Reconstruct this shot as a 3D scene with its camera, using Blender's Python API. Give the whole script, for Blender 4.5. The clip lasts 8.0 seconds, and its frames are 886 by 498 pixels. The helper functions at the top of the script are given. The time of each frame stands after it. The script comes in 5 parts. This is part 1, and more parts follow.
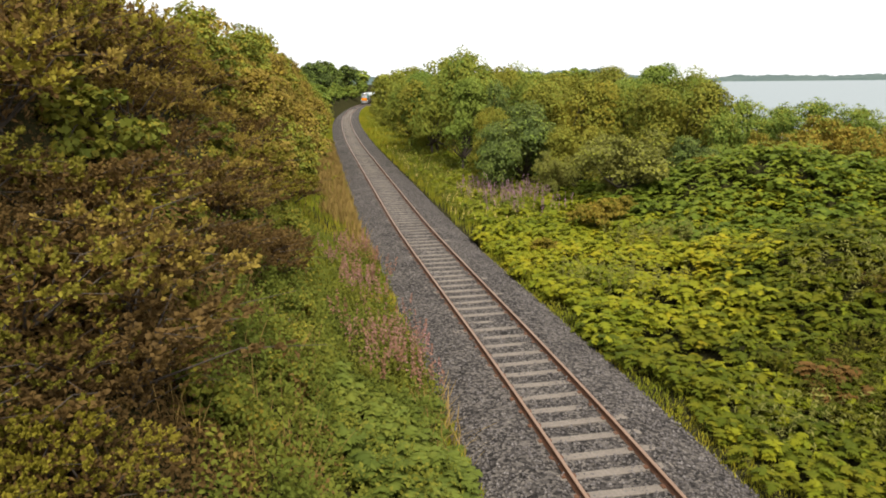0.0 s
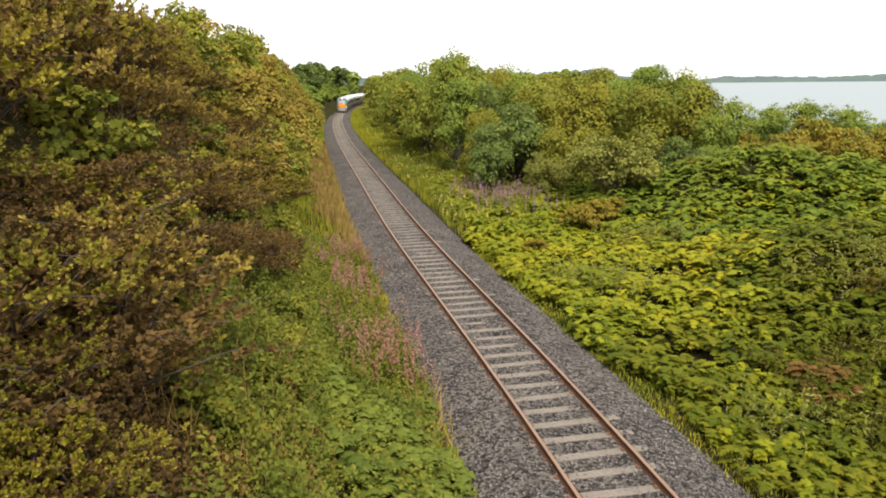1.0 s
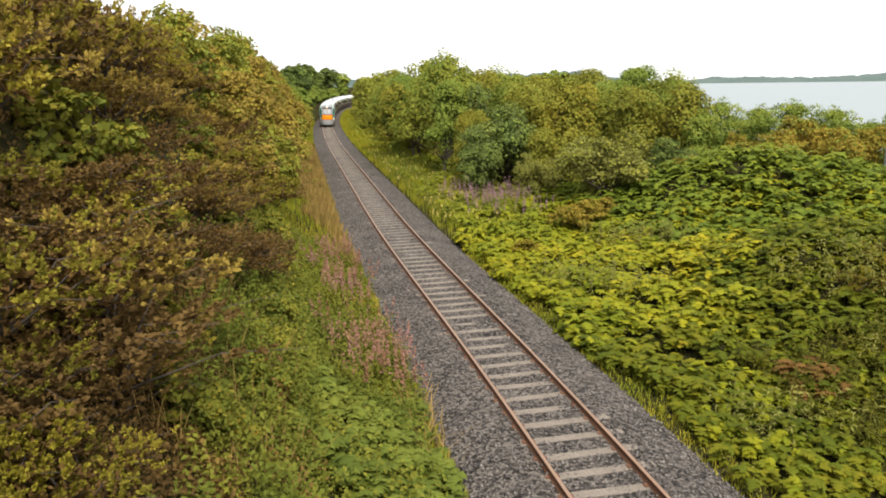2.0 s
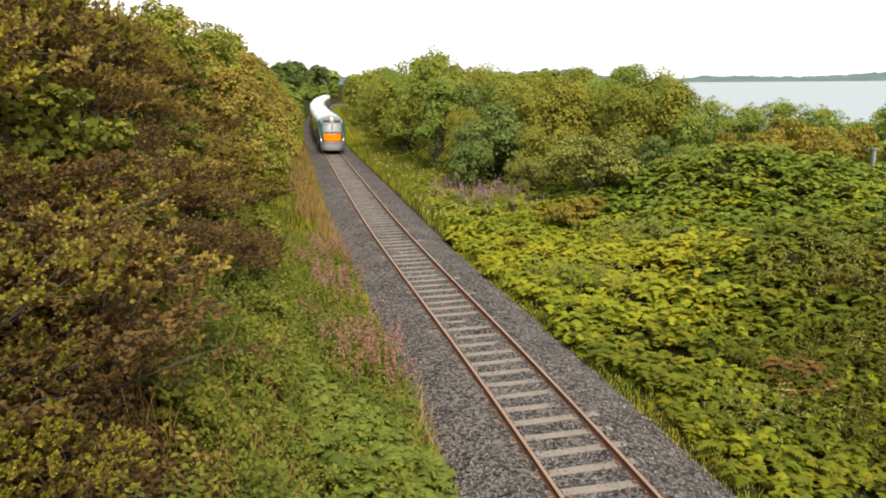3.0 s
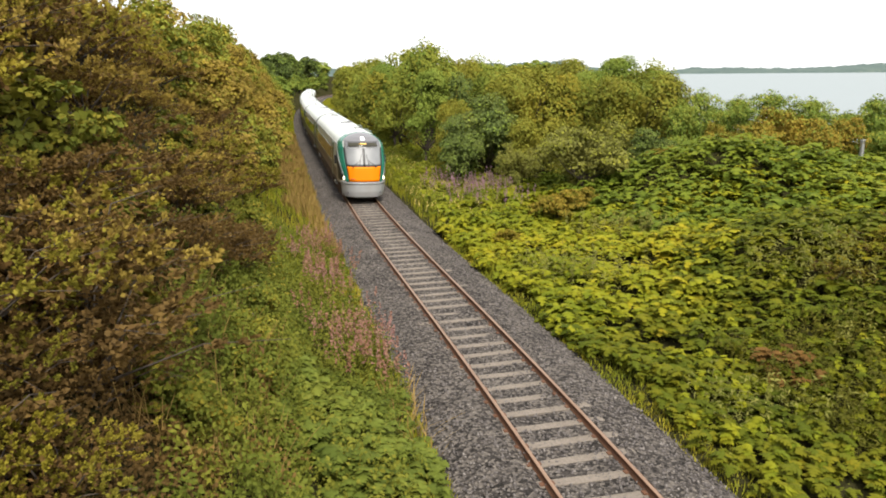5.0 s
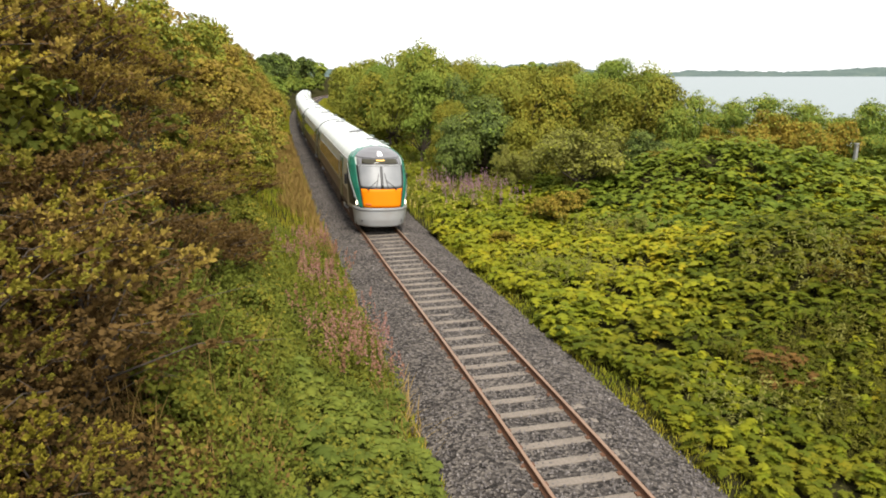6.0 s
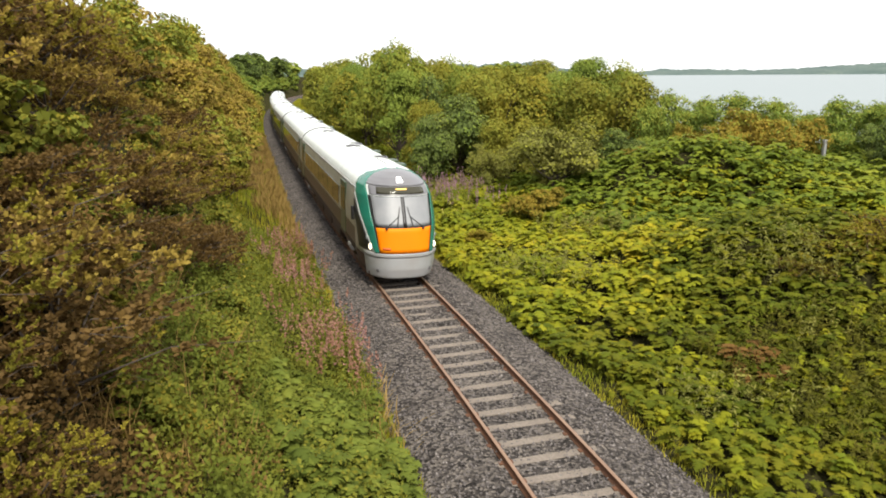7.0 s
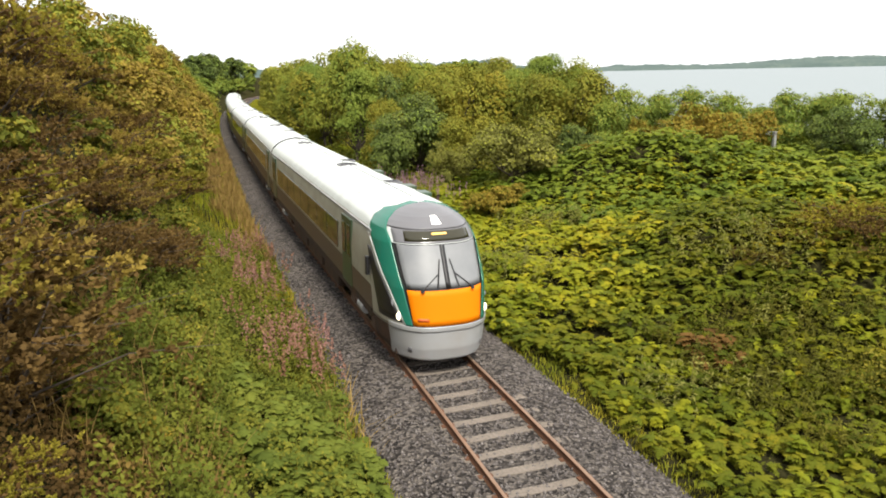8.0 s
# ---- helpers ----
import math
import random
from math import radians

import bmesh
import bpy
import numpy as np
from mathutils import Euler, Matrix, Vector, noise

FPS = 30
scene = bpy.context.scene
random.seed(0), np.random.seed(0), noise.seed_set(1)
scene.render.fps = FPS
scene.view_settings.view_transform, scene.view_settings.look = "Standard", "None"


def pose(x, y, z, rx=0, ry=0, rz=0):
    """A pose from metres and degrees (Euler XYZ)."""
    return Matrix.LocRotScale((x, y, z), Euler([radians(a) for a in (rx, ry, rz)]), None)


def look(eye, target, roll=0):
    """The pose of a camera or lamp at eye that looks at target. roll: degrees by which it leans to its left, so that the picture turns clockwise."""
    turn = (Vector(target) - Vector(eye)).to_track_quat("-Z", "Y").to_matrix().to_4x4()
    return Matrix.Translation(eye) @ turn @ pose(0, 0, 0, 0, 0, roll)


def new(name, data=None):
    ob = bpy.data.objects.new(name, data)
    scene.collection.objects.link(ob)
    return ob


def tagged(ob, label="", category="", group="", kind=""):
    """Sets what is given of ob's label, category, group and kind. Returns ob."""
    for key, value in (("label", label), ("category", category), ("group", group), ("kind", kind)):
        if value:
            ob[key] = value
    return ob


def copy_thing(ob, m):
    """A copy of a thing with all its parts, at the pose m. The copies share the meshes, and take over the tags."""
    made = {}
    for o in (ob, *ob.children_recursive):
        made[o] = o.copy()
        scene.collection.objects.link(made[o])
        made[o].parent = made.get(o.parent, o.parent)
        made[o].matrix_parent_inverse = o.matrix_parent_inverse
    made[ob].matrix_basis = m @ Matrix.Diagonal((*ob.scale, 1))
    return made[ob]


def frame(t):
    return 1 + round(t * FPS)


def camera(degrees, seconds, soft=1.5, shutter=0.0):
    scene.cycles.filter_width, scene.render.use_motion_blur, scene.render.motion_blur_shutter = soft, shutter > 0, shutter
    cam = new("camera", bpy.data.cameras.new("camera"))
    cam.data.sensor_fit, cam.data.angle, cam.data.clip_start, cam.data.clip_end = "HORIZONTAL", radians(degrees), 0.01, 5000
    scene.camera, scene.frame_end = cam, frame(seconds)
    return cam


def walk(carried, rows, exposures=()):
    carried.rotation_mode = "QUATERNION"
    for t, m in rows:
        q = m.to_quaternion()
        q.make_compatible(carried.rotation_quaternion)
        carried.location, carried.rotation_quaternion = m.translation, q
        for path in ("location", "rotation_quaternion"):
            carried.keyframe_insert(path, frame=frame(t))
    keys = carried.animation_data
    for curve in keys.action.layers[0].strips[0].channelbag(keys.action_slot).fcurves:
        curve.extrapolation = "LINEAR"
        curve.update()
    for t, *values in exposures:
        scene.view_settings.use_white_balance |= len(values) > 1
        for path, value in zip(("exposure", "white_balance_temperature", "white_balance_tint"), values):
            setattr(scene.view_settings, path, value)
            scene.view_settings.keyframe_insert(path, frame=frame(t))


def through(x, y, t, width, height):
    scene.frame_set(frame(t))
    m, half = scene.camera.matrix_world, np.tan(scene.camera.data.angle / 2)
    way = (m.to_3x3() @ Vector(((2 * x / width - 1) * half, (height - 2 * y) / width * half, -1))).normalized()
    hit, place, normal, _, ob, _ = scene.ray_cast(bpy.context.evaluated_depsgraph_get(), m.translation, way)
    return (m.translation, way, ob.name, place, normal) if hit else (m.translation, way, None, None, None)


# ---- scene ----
cam = camera(64.2, 8.0, soft=1.85)
EYE = 7.1  # the eye over the rails
# seconds, x, y, z from the first eye, yaw, pitch, lean to the right
ROWS = [
    (0.0, 0.000, 0.000, 0.000, 0.00, -13.27, 0.59),
    (0.5, -0.005, 0.003, 0.004, -0.16, -13.37, 0.70),
    (1.0, -0.010, 0.016, 0.001, -0.69, -13.19, 0.56),
    (1.5, 0.001, 0.003, -0.002, -1.13, -13.07, 0.64),
    (3.0, 0.001, -0.015, -0.002, -2.28, -13.28, 0.45),
    (3.5, -0.013, -0.023, 0.004, -2.62, -13.49, 0.19),
    (4.0, -0.015, -0.028, -0.001, -2.74, -13.74, 0.30),
    (4.5, -0.013, -0.023, 0.006, -2.95, -13.92, 0.55),
    (6.0, -0.004, -0.043, 0.006, -3.40, -13.83, 0.10),
    (6.5, 0.001, -0.045, -0.003, -4.19, -13.72, 0.26),
    (7.0, 0.016, -0.051, -0.001, -5.31, -13.87, 0.34),
    (7.5, 0.026, -0.061, -0.005, -6.42, -13.90, 0.52),
    (8.0, 0.057, -0.082, -0.014, -8.40, -14.03, 1.12),
]
walk(cam, [(t, pose(x, y, EYE + z, 90 + pitch, 0, yaw) @ pose(0, 0, 0, 0, 0, -lean)) for t, x, y, z, yaw, pitch, lean in ROWS],
     exposures=[(0.0, 0.70), (0.4, 0.86), (0.8, 0.89), (8.0, 0.88)])

# ---- light ----
SUN_UP, SUN_TURN = 55, 165  # degrees: height, and bearing from +y clockwise
world = bpy.data.worlds.new("sky")
scene.world = world
world.use_nodes = True
wn, wl = world.node_tree.nodes, world.node_tree.links
sky = wn.new("ShaderNodeTexSky")
sky.sky_type, sky.sun_disc = "NISHITA", False
sky.sun_elevation, sky.sun_rotation = radians(SUN_UP), radians(SUN_TURN)
sky.air_density, sky.dust_density, sky.ozone_density = 1.0, 2.0, 1.0
soften = wn.new("ShaderNodeHueSaturation")
soften.inputs["Saturation"].default_value = 0.28
soften.inputs["Value"].default_value = 1.0
wl.new(sky.outputs[0], soften.inputs["Color"])
cloud = wn.new("ShaderNodeMix")  # a high, even layer of cloud before the sky
cloud.data_type = "RGBA"
cloud.inputs[0].default_value = 0.82
cloud.inputs[7].default_value = (9.0, 9.1, 9.2, 1)
wl.new(soften.outputs[0], cloud.inputs[6])
wl.new(cloud.outputs[2], wn["Background"].inputs[0])
wn["Background"].inputs[1].default_value = 0.098

sun = new("sun", bpy.data.lights.new("sun", "SUN"))
sun.data.energy, sun.data.angle, sun.data.color = 2.9, radians(12), (1.0, 0.945, 0.83)
a, e = radians(SUN_TURN), radians(SUN_UP)
sun.matrix_world = look(Vector((math.sin(a) * math.cos(e), math.cos(a) * math.cos(e), math.sin(e))) * 60, (0, 0, 0))


# ---- materials ----
def material(name, rough=0.8, metal=0.0, spec=0.5):
    m = bpy.data.materials.new(name)
    m.use_nodes = True
    b = m.node_tree.nodes["Principled BSDF"]
    b.inputs["Roughness"].default_value, b.inputs["Metallic"].default_value = rough, metal
    b.inputs["Specular IOR Level"].default_value = spec
    return m, m.node_tree.nodes, m.node_tree.links, b


def ramp(nodes, stops):
    r = nodes.new("ShaderNodeValToRGB")
    while len(r.color_ramp.elements) < len(stops):
        r.color_ramp.elements.new(0.5)
    for el, (at, c) in zip(r.color_ramp.elements, stops):
        el.position, el.color = at, (*c, 1)
    return r


def noisy(name, stops, scale, fine, rough=0.85, metal=0.0, bump=0.3, depth=0.02, spec=0.4, voronoi=False):
    """A rough natural surface: colour by coarse and fine noise, with relief."""
    m, n, l, b = material(name, rough, metal, spec)
    at = n.new("ShaderNodeTexCoord")
    big, small = n.new("ShaderNodeTexNoise"), n.new("ShaderNodeTexVoronoi" if voronoi else "ShaderNodeTexNoise")
    big.inputs["Scale"].default_value, small.inputs["Scale"].default_value = scale, fine
    big.inputs["Detail"].default_value = 5
    l.new(at.outputs["Object"], big.inputs["Vector"]), l.new(at.outputs["Object"], small.inputs["Vector"])
    mix = n.new("ShaderNodeMix")
    mix.inputs[0].default_value = 0.55
    l.new(big.outputs[0], mix.inputs[2])
    if voronoi:
        grey = n.new("ShaderNodeSeparateColor")
        l.new(small.outputs["Color"], grey.inputs[0]), l.new(grey.outputs[0], mix.inputs[3])
    else:
        small.inputs["Detail"].default_value = 6
        l.new(small.outputs[0], mix.inputs[3])
    r = ramp(n, stops)
    l.new(mix.outputs[0], r.inputs[0]), l.new(r.outputs[0], b.inputs["Base Color"])
    if bump:
        bp = n.new("ShaderNodeBump")
        bp.inputs["Strength"].default_value, bp.inputs["Distance"].default_value = bump, depth
        l.new(small.outputs[0], bp.inputs["Height"]), l.new(bp.outputs[0], b.inputs["Normal"])
    return m


def leafy(name, stops, patch=0.6, through=0.24, rough=0.75, grain=0.16):
    """Leaves: each leaf its own tone, plants apart by the object, broad drifts of tone across the ground."""
    m, n, l, b = material(name, rough, 0, 0.1)
    geo, ob = n.new("ShaderNodeNewGeometry"), n.new("ShaderNodeObjectInfo")
    drift = n.new("ShaderNodeTexNoise")
    drift.inputs["Scale"].default_value, drift.inputs["Detail"].default_value = patch, 4
    drift.inputs["Roughness"].default_value = 0.62
    l.new(geo.outputs["Position"], drift.inputs["Vector"])
    s1, s2, s3 = n.new("ShaderNodeMath"), n.new("ShaderNodeMath"), n.new("ShaderNodeMath")
    s1.operation = s2.operation = s3.operation = "MULTIPLY_ADD"
    s1.inputs[1].default_value, s1.inputs[2].default_value = grain, 0.2 - 0.5 * grain
    s2.inputs[1].default_value, s3.inputs[1].default_value = 0.28, 1.1
    l.new(geo.outputs["Random Per Island"], s1.inputs[0])
    l.new(ob.outputs["Random"], s2.inputs[0]), l.new(s1.outputs[0], s2.inputs[2])
    lower = n.new("ShaderNodeMath")
    lower.operation = "SUBTRACT"
    lower.inputs[1].default_value = 0.38
    l.new(drift.outputs[0], lower.inputs[0])
    l.new(lower.outputs[0], s3.inputs[0]), l.new(s2.outputs[0], s3.inputs[2])
    r = ramp(n, [(p, (c[0] * 1.34, c[1] * 1.14, c[2] * 0.58)) for p, c in stops])
    l.new(s3.outputs[0], r.inputs[0]), l.new(r.outputs[0], b.inputs["Base Color"])
    tr, mx = n.new("ShaderNodeBsdfTranslucent"), n.new("ShaderNodeMixShader")
    mx.inputs[0].default_value = through
    l.new(r.outputs[0], tr.inputs[0])
    l.new(b.outputs[0], mx.inputs[1]), l.new(tr.outputs[0], mx.inputs[2])
    l.new(mx.outputs[0], n["Material Output"].inputs[0])
    return m


def paint(name, c, rough=0.35, metal=0.0, grime=(0.16, 0.12, 0.08), dirt=0.3, spec=0.5):
    """Train paint: the colour under a film of uneven brown road dirt."""
    m, n, l, b = material(name, rough, metal, spec)
    at, t = n.new("ShaderNodeTexCoord"), n.new("ShaderNodeTexNoise")
    t.inputs["Scale"].default_value, t.inputs["Detail"].default_value = 1.7, 8
    l.new(at.outputs["Object"], t.inputs["Vector"])
    r = ramp(n, [(0.35, (0, 0, 0)), (0.8, (dirt, dirt, dirt))])
    mix = n.new("ShaderNodeMix")
    mix.data_type = "RGBA"
    mix.inputs[6].default_value, mix.inputs[7].default_value = (*c, 1), (*grime, 1)
    l.new(t.outputs[0], r.inputs[0]), l.new(r.outputs[0], mix.inputs[0])
    l.new(mix.outputs[2], b.inputs["Base Color"])
    return m


def glowing(name, c, power):
    m, n, l, b = material(name, 0.2)
    b.inputs["Base Color"].default_value = (*c, 1)
    b.inputs["Emission Color"].default_value, b.inputs["Emission Strength"].default_value = (*c, 1), power
    return m


SOIL = noisy("soil_and_litter", [(0.3, (0.018, 0.016, 0.008)), (0.55, (0.034, 0.032, 0.013)), (0.75, (0.055, 0.05, 0.02))], 0.5, 9, 0.95, 0, 0.6, 0.06, 0.0)
BALLAST = noisy("ballast", [(0.25, (0.017, 0.0145, 0.013)), (0.5, (0.054, 0.046, 0.041)), (0.8, (0.165, 0.142, 0.122))], 0.7, 15, 0.95, 0, 1.0, 0.05, 0.2, True)
STONE = noisy("loose_stone", [(0.25, (0.035, 0.03, 0.03)), (0.5, (0.1, 0.088, 0.084)), (0.72, (0.33, 0.295, 0.27))], 9, 30, 0.95, 0, 0.3, 0.01, 0.2)
CONCRETE = noisy("old_sleeper", [(0.25, (0.085, 0.07, 0.058)), (0.5, (0.165, 0.138, 0.114)), (0.8, (0.26, 0.222, 0.188))], 1.2, 22, 0.9, 0, 0.35, 0.01, 0.2)
RUST = noisy("rusty_rail", [(0.25, (0.055, 0.024, 0.013)), (0.55, (0.13, 0.058, 0.03)), (0.8, (0.22, 0.11, 0.06))], 2, 40, 0.75, 0.1, 0.3, 0.004)
RAILTOP = noisy("worn_rail_head", [(0.2, (0.22, 0.12, 0.075)), (0.7, (0.37, 0.24, 0.16))], 1, 30, 0.38, 0.55, 0.05, 0.001)
WATER = noisy("lake_water", [(0.3, (0.10, 0.125, 0.13)), (0.7, (0.14, 0.165, 0.17))], 0.004, 0.35, 0.16, 0, 0.12, 0.2, 0.7)
gl, df, ms = WATER.node_tree.nodes.new("ShaderNodeBsdfGlossy"), WATER.node_tree.nodes.new("ShaderNodeBsdfDiffuse"), WATER.node_tree.nodes.new("ShaderNodeMixShader")
gl.inputs["Roughness"].default_value, ms.inputs[0].default_value = 0.25, 0.43
gl.inputs["Color"].default_value, df.inputs["Color"].default_value = (0.82, 0.85, 0.85, 1), (0.14, 0.165, 0.165, 1)
WATER.node_tree.links.new(df.outputs[0], ms.inputs[1]), WATER.node_tree.links.new(gl.outputs[0], ms.inputs[2])
WATER.node_tree.links.new(ms.outputs[0], WATER.node_tree.nodes["Material Output"].inputs[0])
# the blue-green tint puts the distance haze into the land's colour
FARLAND = noisy("hazed_far_land", [(0.3, (0.04, 0.066, 0.062)), (0.5, (0.062, 0.094, 0.082)), (0.7, (0.115, 0.142, 0.115))], 0.006, 0.05, 0.95, 0, 0)
BARK = noisy("bark", [(0.3, (0.03, 0.022, 0.016)), (0.7, (0.085, 0.066, 0.05))], 3, 25, 0.9)

PALEWOOD = noisy("weathered_wood", [(0.3, (0.1, 0.08, 0.06)), (0.7, (0.2, 0.17, 0.135))], 4, 30, 0.9)

GORSE = leafy("gorse_leaves", [(0.0, (0.064, 0.072, 0.022)), (0.3, (0.124, 0.13, 0.034)), (0.55, (0.195, 0.19, 0.046)), (0.8, (0.265, 0.222, 0.058)), (1.0, (0.34, 0.3, 0.07))])
DRY = leafy("dry_brown_leaves", [(0.0, (0.04, 0.029, 0.022)), (0.4, (0.09, 0.064, 0.04)), (0.75, (0.145, 0.107, 0.058)), (1.0, (0.19, 0.156, 0.07))])
DEADGORSE = leafy("dead_gorse_needles", [(0.0, (0.042, 0.029, 0.02)), (0.5, (0.09, 0.061, 0.038)), (1.0, (0.15, 0.105, 0.056))])
BRAMBLE = leafy("bramble_leaves", [(0.0, (0.038, 0.058, 0.018)), (0.4, (0.08, 0.11, 0.03)), (0.75, (0.15, 0.168, 0.044)), (1.0, (0.21, 0.19, 0.056))])
BRACKEN = leafy("bracken_fronds", [(0.0, (0.026, 0.046, 0.009)), (0.35, (0.063, 0.088, 0.012)), (0.65, (0.112, 0.126, 0.015)), (0.9, (0.205, 0.172, 0.019)), (1.0, (0.225, 0.14, 0.032))], 0.4, grain=0.34)
YELLOWED = leafy("yellowing_bracken", [(0.0, (0.045, 0.076, 0.013)), (0.35, (0.108, 0.147, 0.018)), (0.65, (0.178, 0.203, 0.021)), (0.9, (0.27, 0.245, 0.025)), (1.0, (0.31, 0.225, 0.042))], 0.3, grain=0.34)
FERN = leafy("fern_fronds", [(0.0, (0.04, 0.066, 0.02)), (0.5, (0.1, 0.14, 0.042)), (1.0, (0.2, 0.22, 0.07))], 0.5, grain=0.34)
TAN = leafy("tan_gorse_leaves", [(0.0, (0.095, 0.084, 0.036)), (0.5, (0.2, 0.168, 0.066)), (1.0, (0.3, 0.245, 0.1))], 0.8)
THORN = leafy("hawthorn_leaves", [(0.0, (0.062, 0.095, 0.03)), (0.4, (0.138, 0.182, 0.052)), (0.75, (0.215, 0.245, 0.068)), (1.0, (0.29, 0.27, 0.078))])
ASH = leafy("ash_leaves", [(0.0, (0.058, 0.11, 0.04)), (0.5, (0.128, 0.2, 0.066)), (1.0, (0.21, 0.27, 0.09))])
SALLOW = leafy("willow_leaves", [(0.0, (0.07, 0.09, 0.045)), (0.5, (0.145, 0.165, 0.075)), (1.0, (0.22, 0.22, 0.1))])
OCHRE = leafy("ochre_hawthorn_leaves", [(0.0, (0.08, 0.098, 0.03)), (0.45, (0.165, 0.182, 0.048)), (0.8, (0.255, 0.238, 0.058)), (1.0, (0.33, 0.262, 0.066))])
FRESH = leafy("fresh_gorse_shoots", [(0.0, (0.08, 0.086, 0.022)), (0.45, (0.165, 0.163, 0.035)), (0.8, (0.25, 0.23, 0.047)), (1.0, (0.31, 0.27, 0.058))])
RUSSET = leafy("russet_leaves", [(0.0, (0.09, 0.085, 0.026)), (0.5, (0.185, 0.162, 0.046)), (1.0, (0.29, 0.218, 0.065))])
GREENED = leafy("green_bracken_fronds", [(0.0, (0.036, 0.066, 0.014)), (0.4, (0.085, 0.13, 0.024)), (0.75, (0.145, 0.185, 0.03)), (1.0, (0.22, 0.2, 0.036))], 0.3, grain=0.34)
DARKTREE = leafy("dark_tree_leaves", [(0.0, (0.034, 0.062, 0.036)), (0.5, (0.078, 0.12, 0.065)), (1.0, (0.15, 0.19, 0.095))])
GRASS = leafy("grass_blades", [(0.0, (0.08, 0.13, 0.02)), (0.45, (0.16, 0.2, 0.03)), (0.75, (0.27, 0.25, 0.045)), (1.0, (0.38, 0.28, 0.1))], 0.3)
STRAW = leafy("straw_grass", [(0.0, (0.13, 0.105, 0.065)), (0.5, (0.22, 0.172, 0.105)), (1.0, (0.3, 0.24, 0.16))], 0.3)
# dark herb green, with the lens's corner falloff put into the colour
DARKHERB = leafy("corner_shaded_herb_leaves", [(0.0, (0.03, 0.042, 0.013)), (0.5, (0.062, 0.074, 0.02)), (1.0, (0.12, 0.12, 0.03))], 0.6)
FOX = leafy("fox_brown_bracken", [(0.0, (0.07, 0.045, 0.025)), (0.5, (0.135, 0.085, 0.045)), (1.0, (0.19, 0.13, 0.06))], 0.6, grain=0.34)
PINK = leafy("willowherb_flowers", [(0.0, (0.15, 0.1, 0.1)), (0.4, (0.215, 0.13, 0.15)), (0.75, (0.26, 0.165, 0.28)), (1.0, (0.34, 0.23, 0.52))], 0.6)
MAUVE = leafy("mauve_flowers", [(0.0, (0.16, 0.11, 0.24)), (0.5, (0.24, 0.16, 0.384)), (1.0, (0.32, 0.23, 0.528))], 0.6)
CREAM = leafy("cream_flowers", [(0.0, (0.5, 0.46, 0.3)), (1.0, (0.66, 0.62, 0.45))], 0.6)

WHITE = paint("white_roof_paint", (0.6, 0.63, 0.61), 0.4, 0, (0.36, 0.36, 0.32), 0.4)
SILVER = paint("silver_grey_paint", (0.36, 0.366, 0.375), 0.35, 0.2, (0.28, 0.24, 0.19), 0.4)
SIDE = paint("grey_side_paint", (0.42, 0.41, 0.35), 0.3, 0.1, (0.16, 0.10, 0.06), 0.5)
# brown base colour with a strong red-brown mottle
LOWSIDE = paint("brown_lower_side_paint", (0.12, 0.085, 0.065), 0.45, 0.05, (0.13, 0.07, 0.045), 0.8)
GREEN = paint("teal_green_paint", (0.012, 0.145, 0.098), 0.25, 0, (0.1, 0.12, 0.08), 0.2)
DOORGREEN = paint("dark_green_door_paint", (0.03, 0.06, 0.032), 0.3, 0, (0.1, 0.08, 0.05), 0.35)
ORANGE = paint("orange_paint", (0.78, 0.2, 0.0), 0.6, 0, (0.6, 0.16, 0.0), 0.2, 0.15)
MARK = paint("marking_paint", (0.6, 0.1, 0.01), 0.6)
DOME = paint("grey_dome_paint", (0.14, 0.137, 0.147), 0.3, 0, (0.18, 0.17, 0.16), 0.2)
BLACK = paint("black_trim", (0.012, 0.012, 0.014), 0.35, 0, (0.05, 0.04, 0.03), 0.3)
UNDER = paint("underframe_grime", (0.045, 0.03, 0.023), 0.8, 0, (0.13, 0.06, 0.03), 0.7)
BOGIE = paint("bogie_grey", (0.14, 0.1, 0.08), 0.7, 0, (0.16, 0.07, 0.035), 0.7)
GLASS = paint("tinted_side_glass", (0.035, 0.032, 0.018), 0.06, 0, (0.06, 0.05, 0.03), 0.2)
SCREEN = paint("windscreen_glass", (0.185, 0.19, 0.2), 0.45, 0.0, (0.36, 0.36, 0.35), 0.3)
HEADLAMP = glowing("headlamp_glow", (1.0, 0.86, 0.6), 1.8)
MARKER = glowing("marker_lamp_glow", (1.0, 0.99, 0.95), 1.2)
SIGN = glowing("amber_display", (1.0, 0.6, 0.15), 0.8)


# ---- builders ----
def part(name, bm, mat, parent=None, label="", smooth=False):
    me = bpy.data.meshes.new(name)
    bm.normal_update()
    bm.to_mesh(me)
    bm.free()
    me.materials.append(mat)
    if smooth:
        me.shade_smooth()
    ob = new(name, me)
    ob.parent = parent
    return tagged(ob, label)


def from_arrays(name, verts, faces, mat, parent=None, label="", smooth=False):
    """One mesh out of an array of corners and an array of equal-sided faces."""
    me = bpy.data.meshes.new(name)
    k = faces.shape[1]
    me.vertices.add(len(verts)), me.loops.add(faces.size), me.polygons.add(len(faces))
    me.vertices.foreach_set("co", np.ascontiguousarray(verts, dtype=np.float32).ravel())
    me.loops.foreach_set("vertex_index", np.ascontiguousarray(faces, dtype=np.int32).ravel())
    me.polygons.foreach_set("loop_start", np.arange(0, faces.size, k, dtype=np.int32))
    me.update(calc_edges=True)
    me.materials.append(mat)
    if smooth:
        me.shade_smooth()
    ob = new(name, me)
    ob.parent = parent
    return tagged(ob, label)


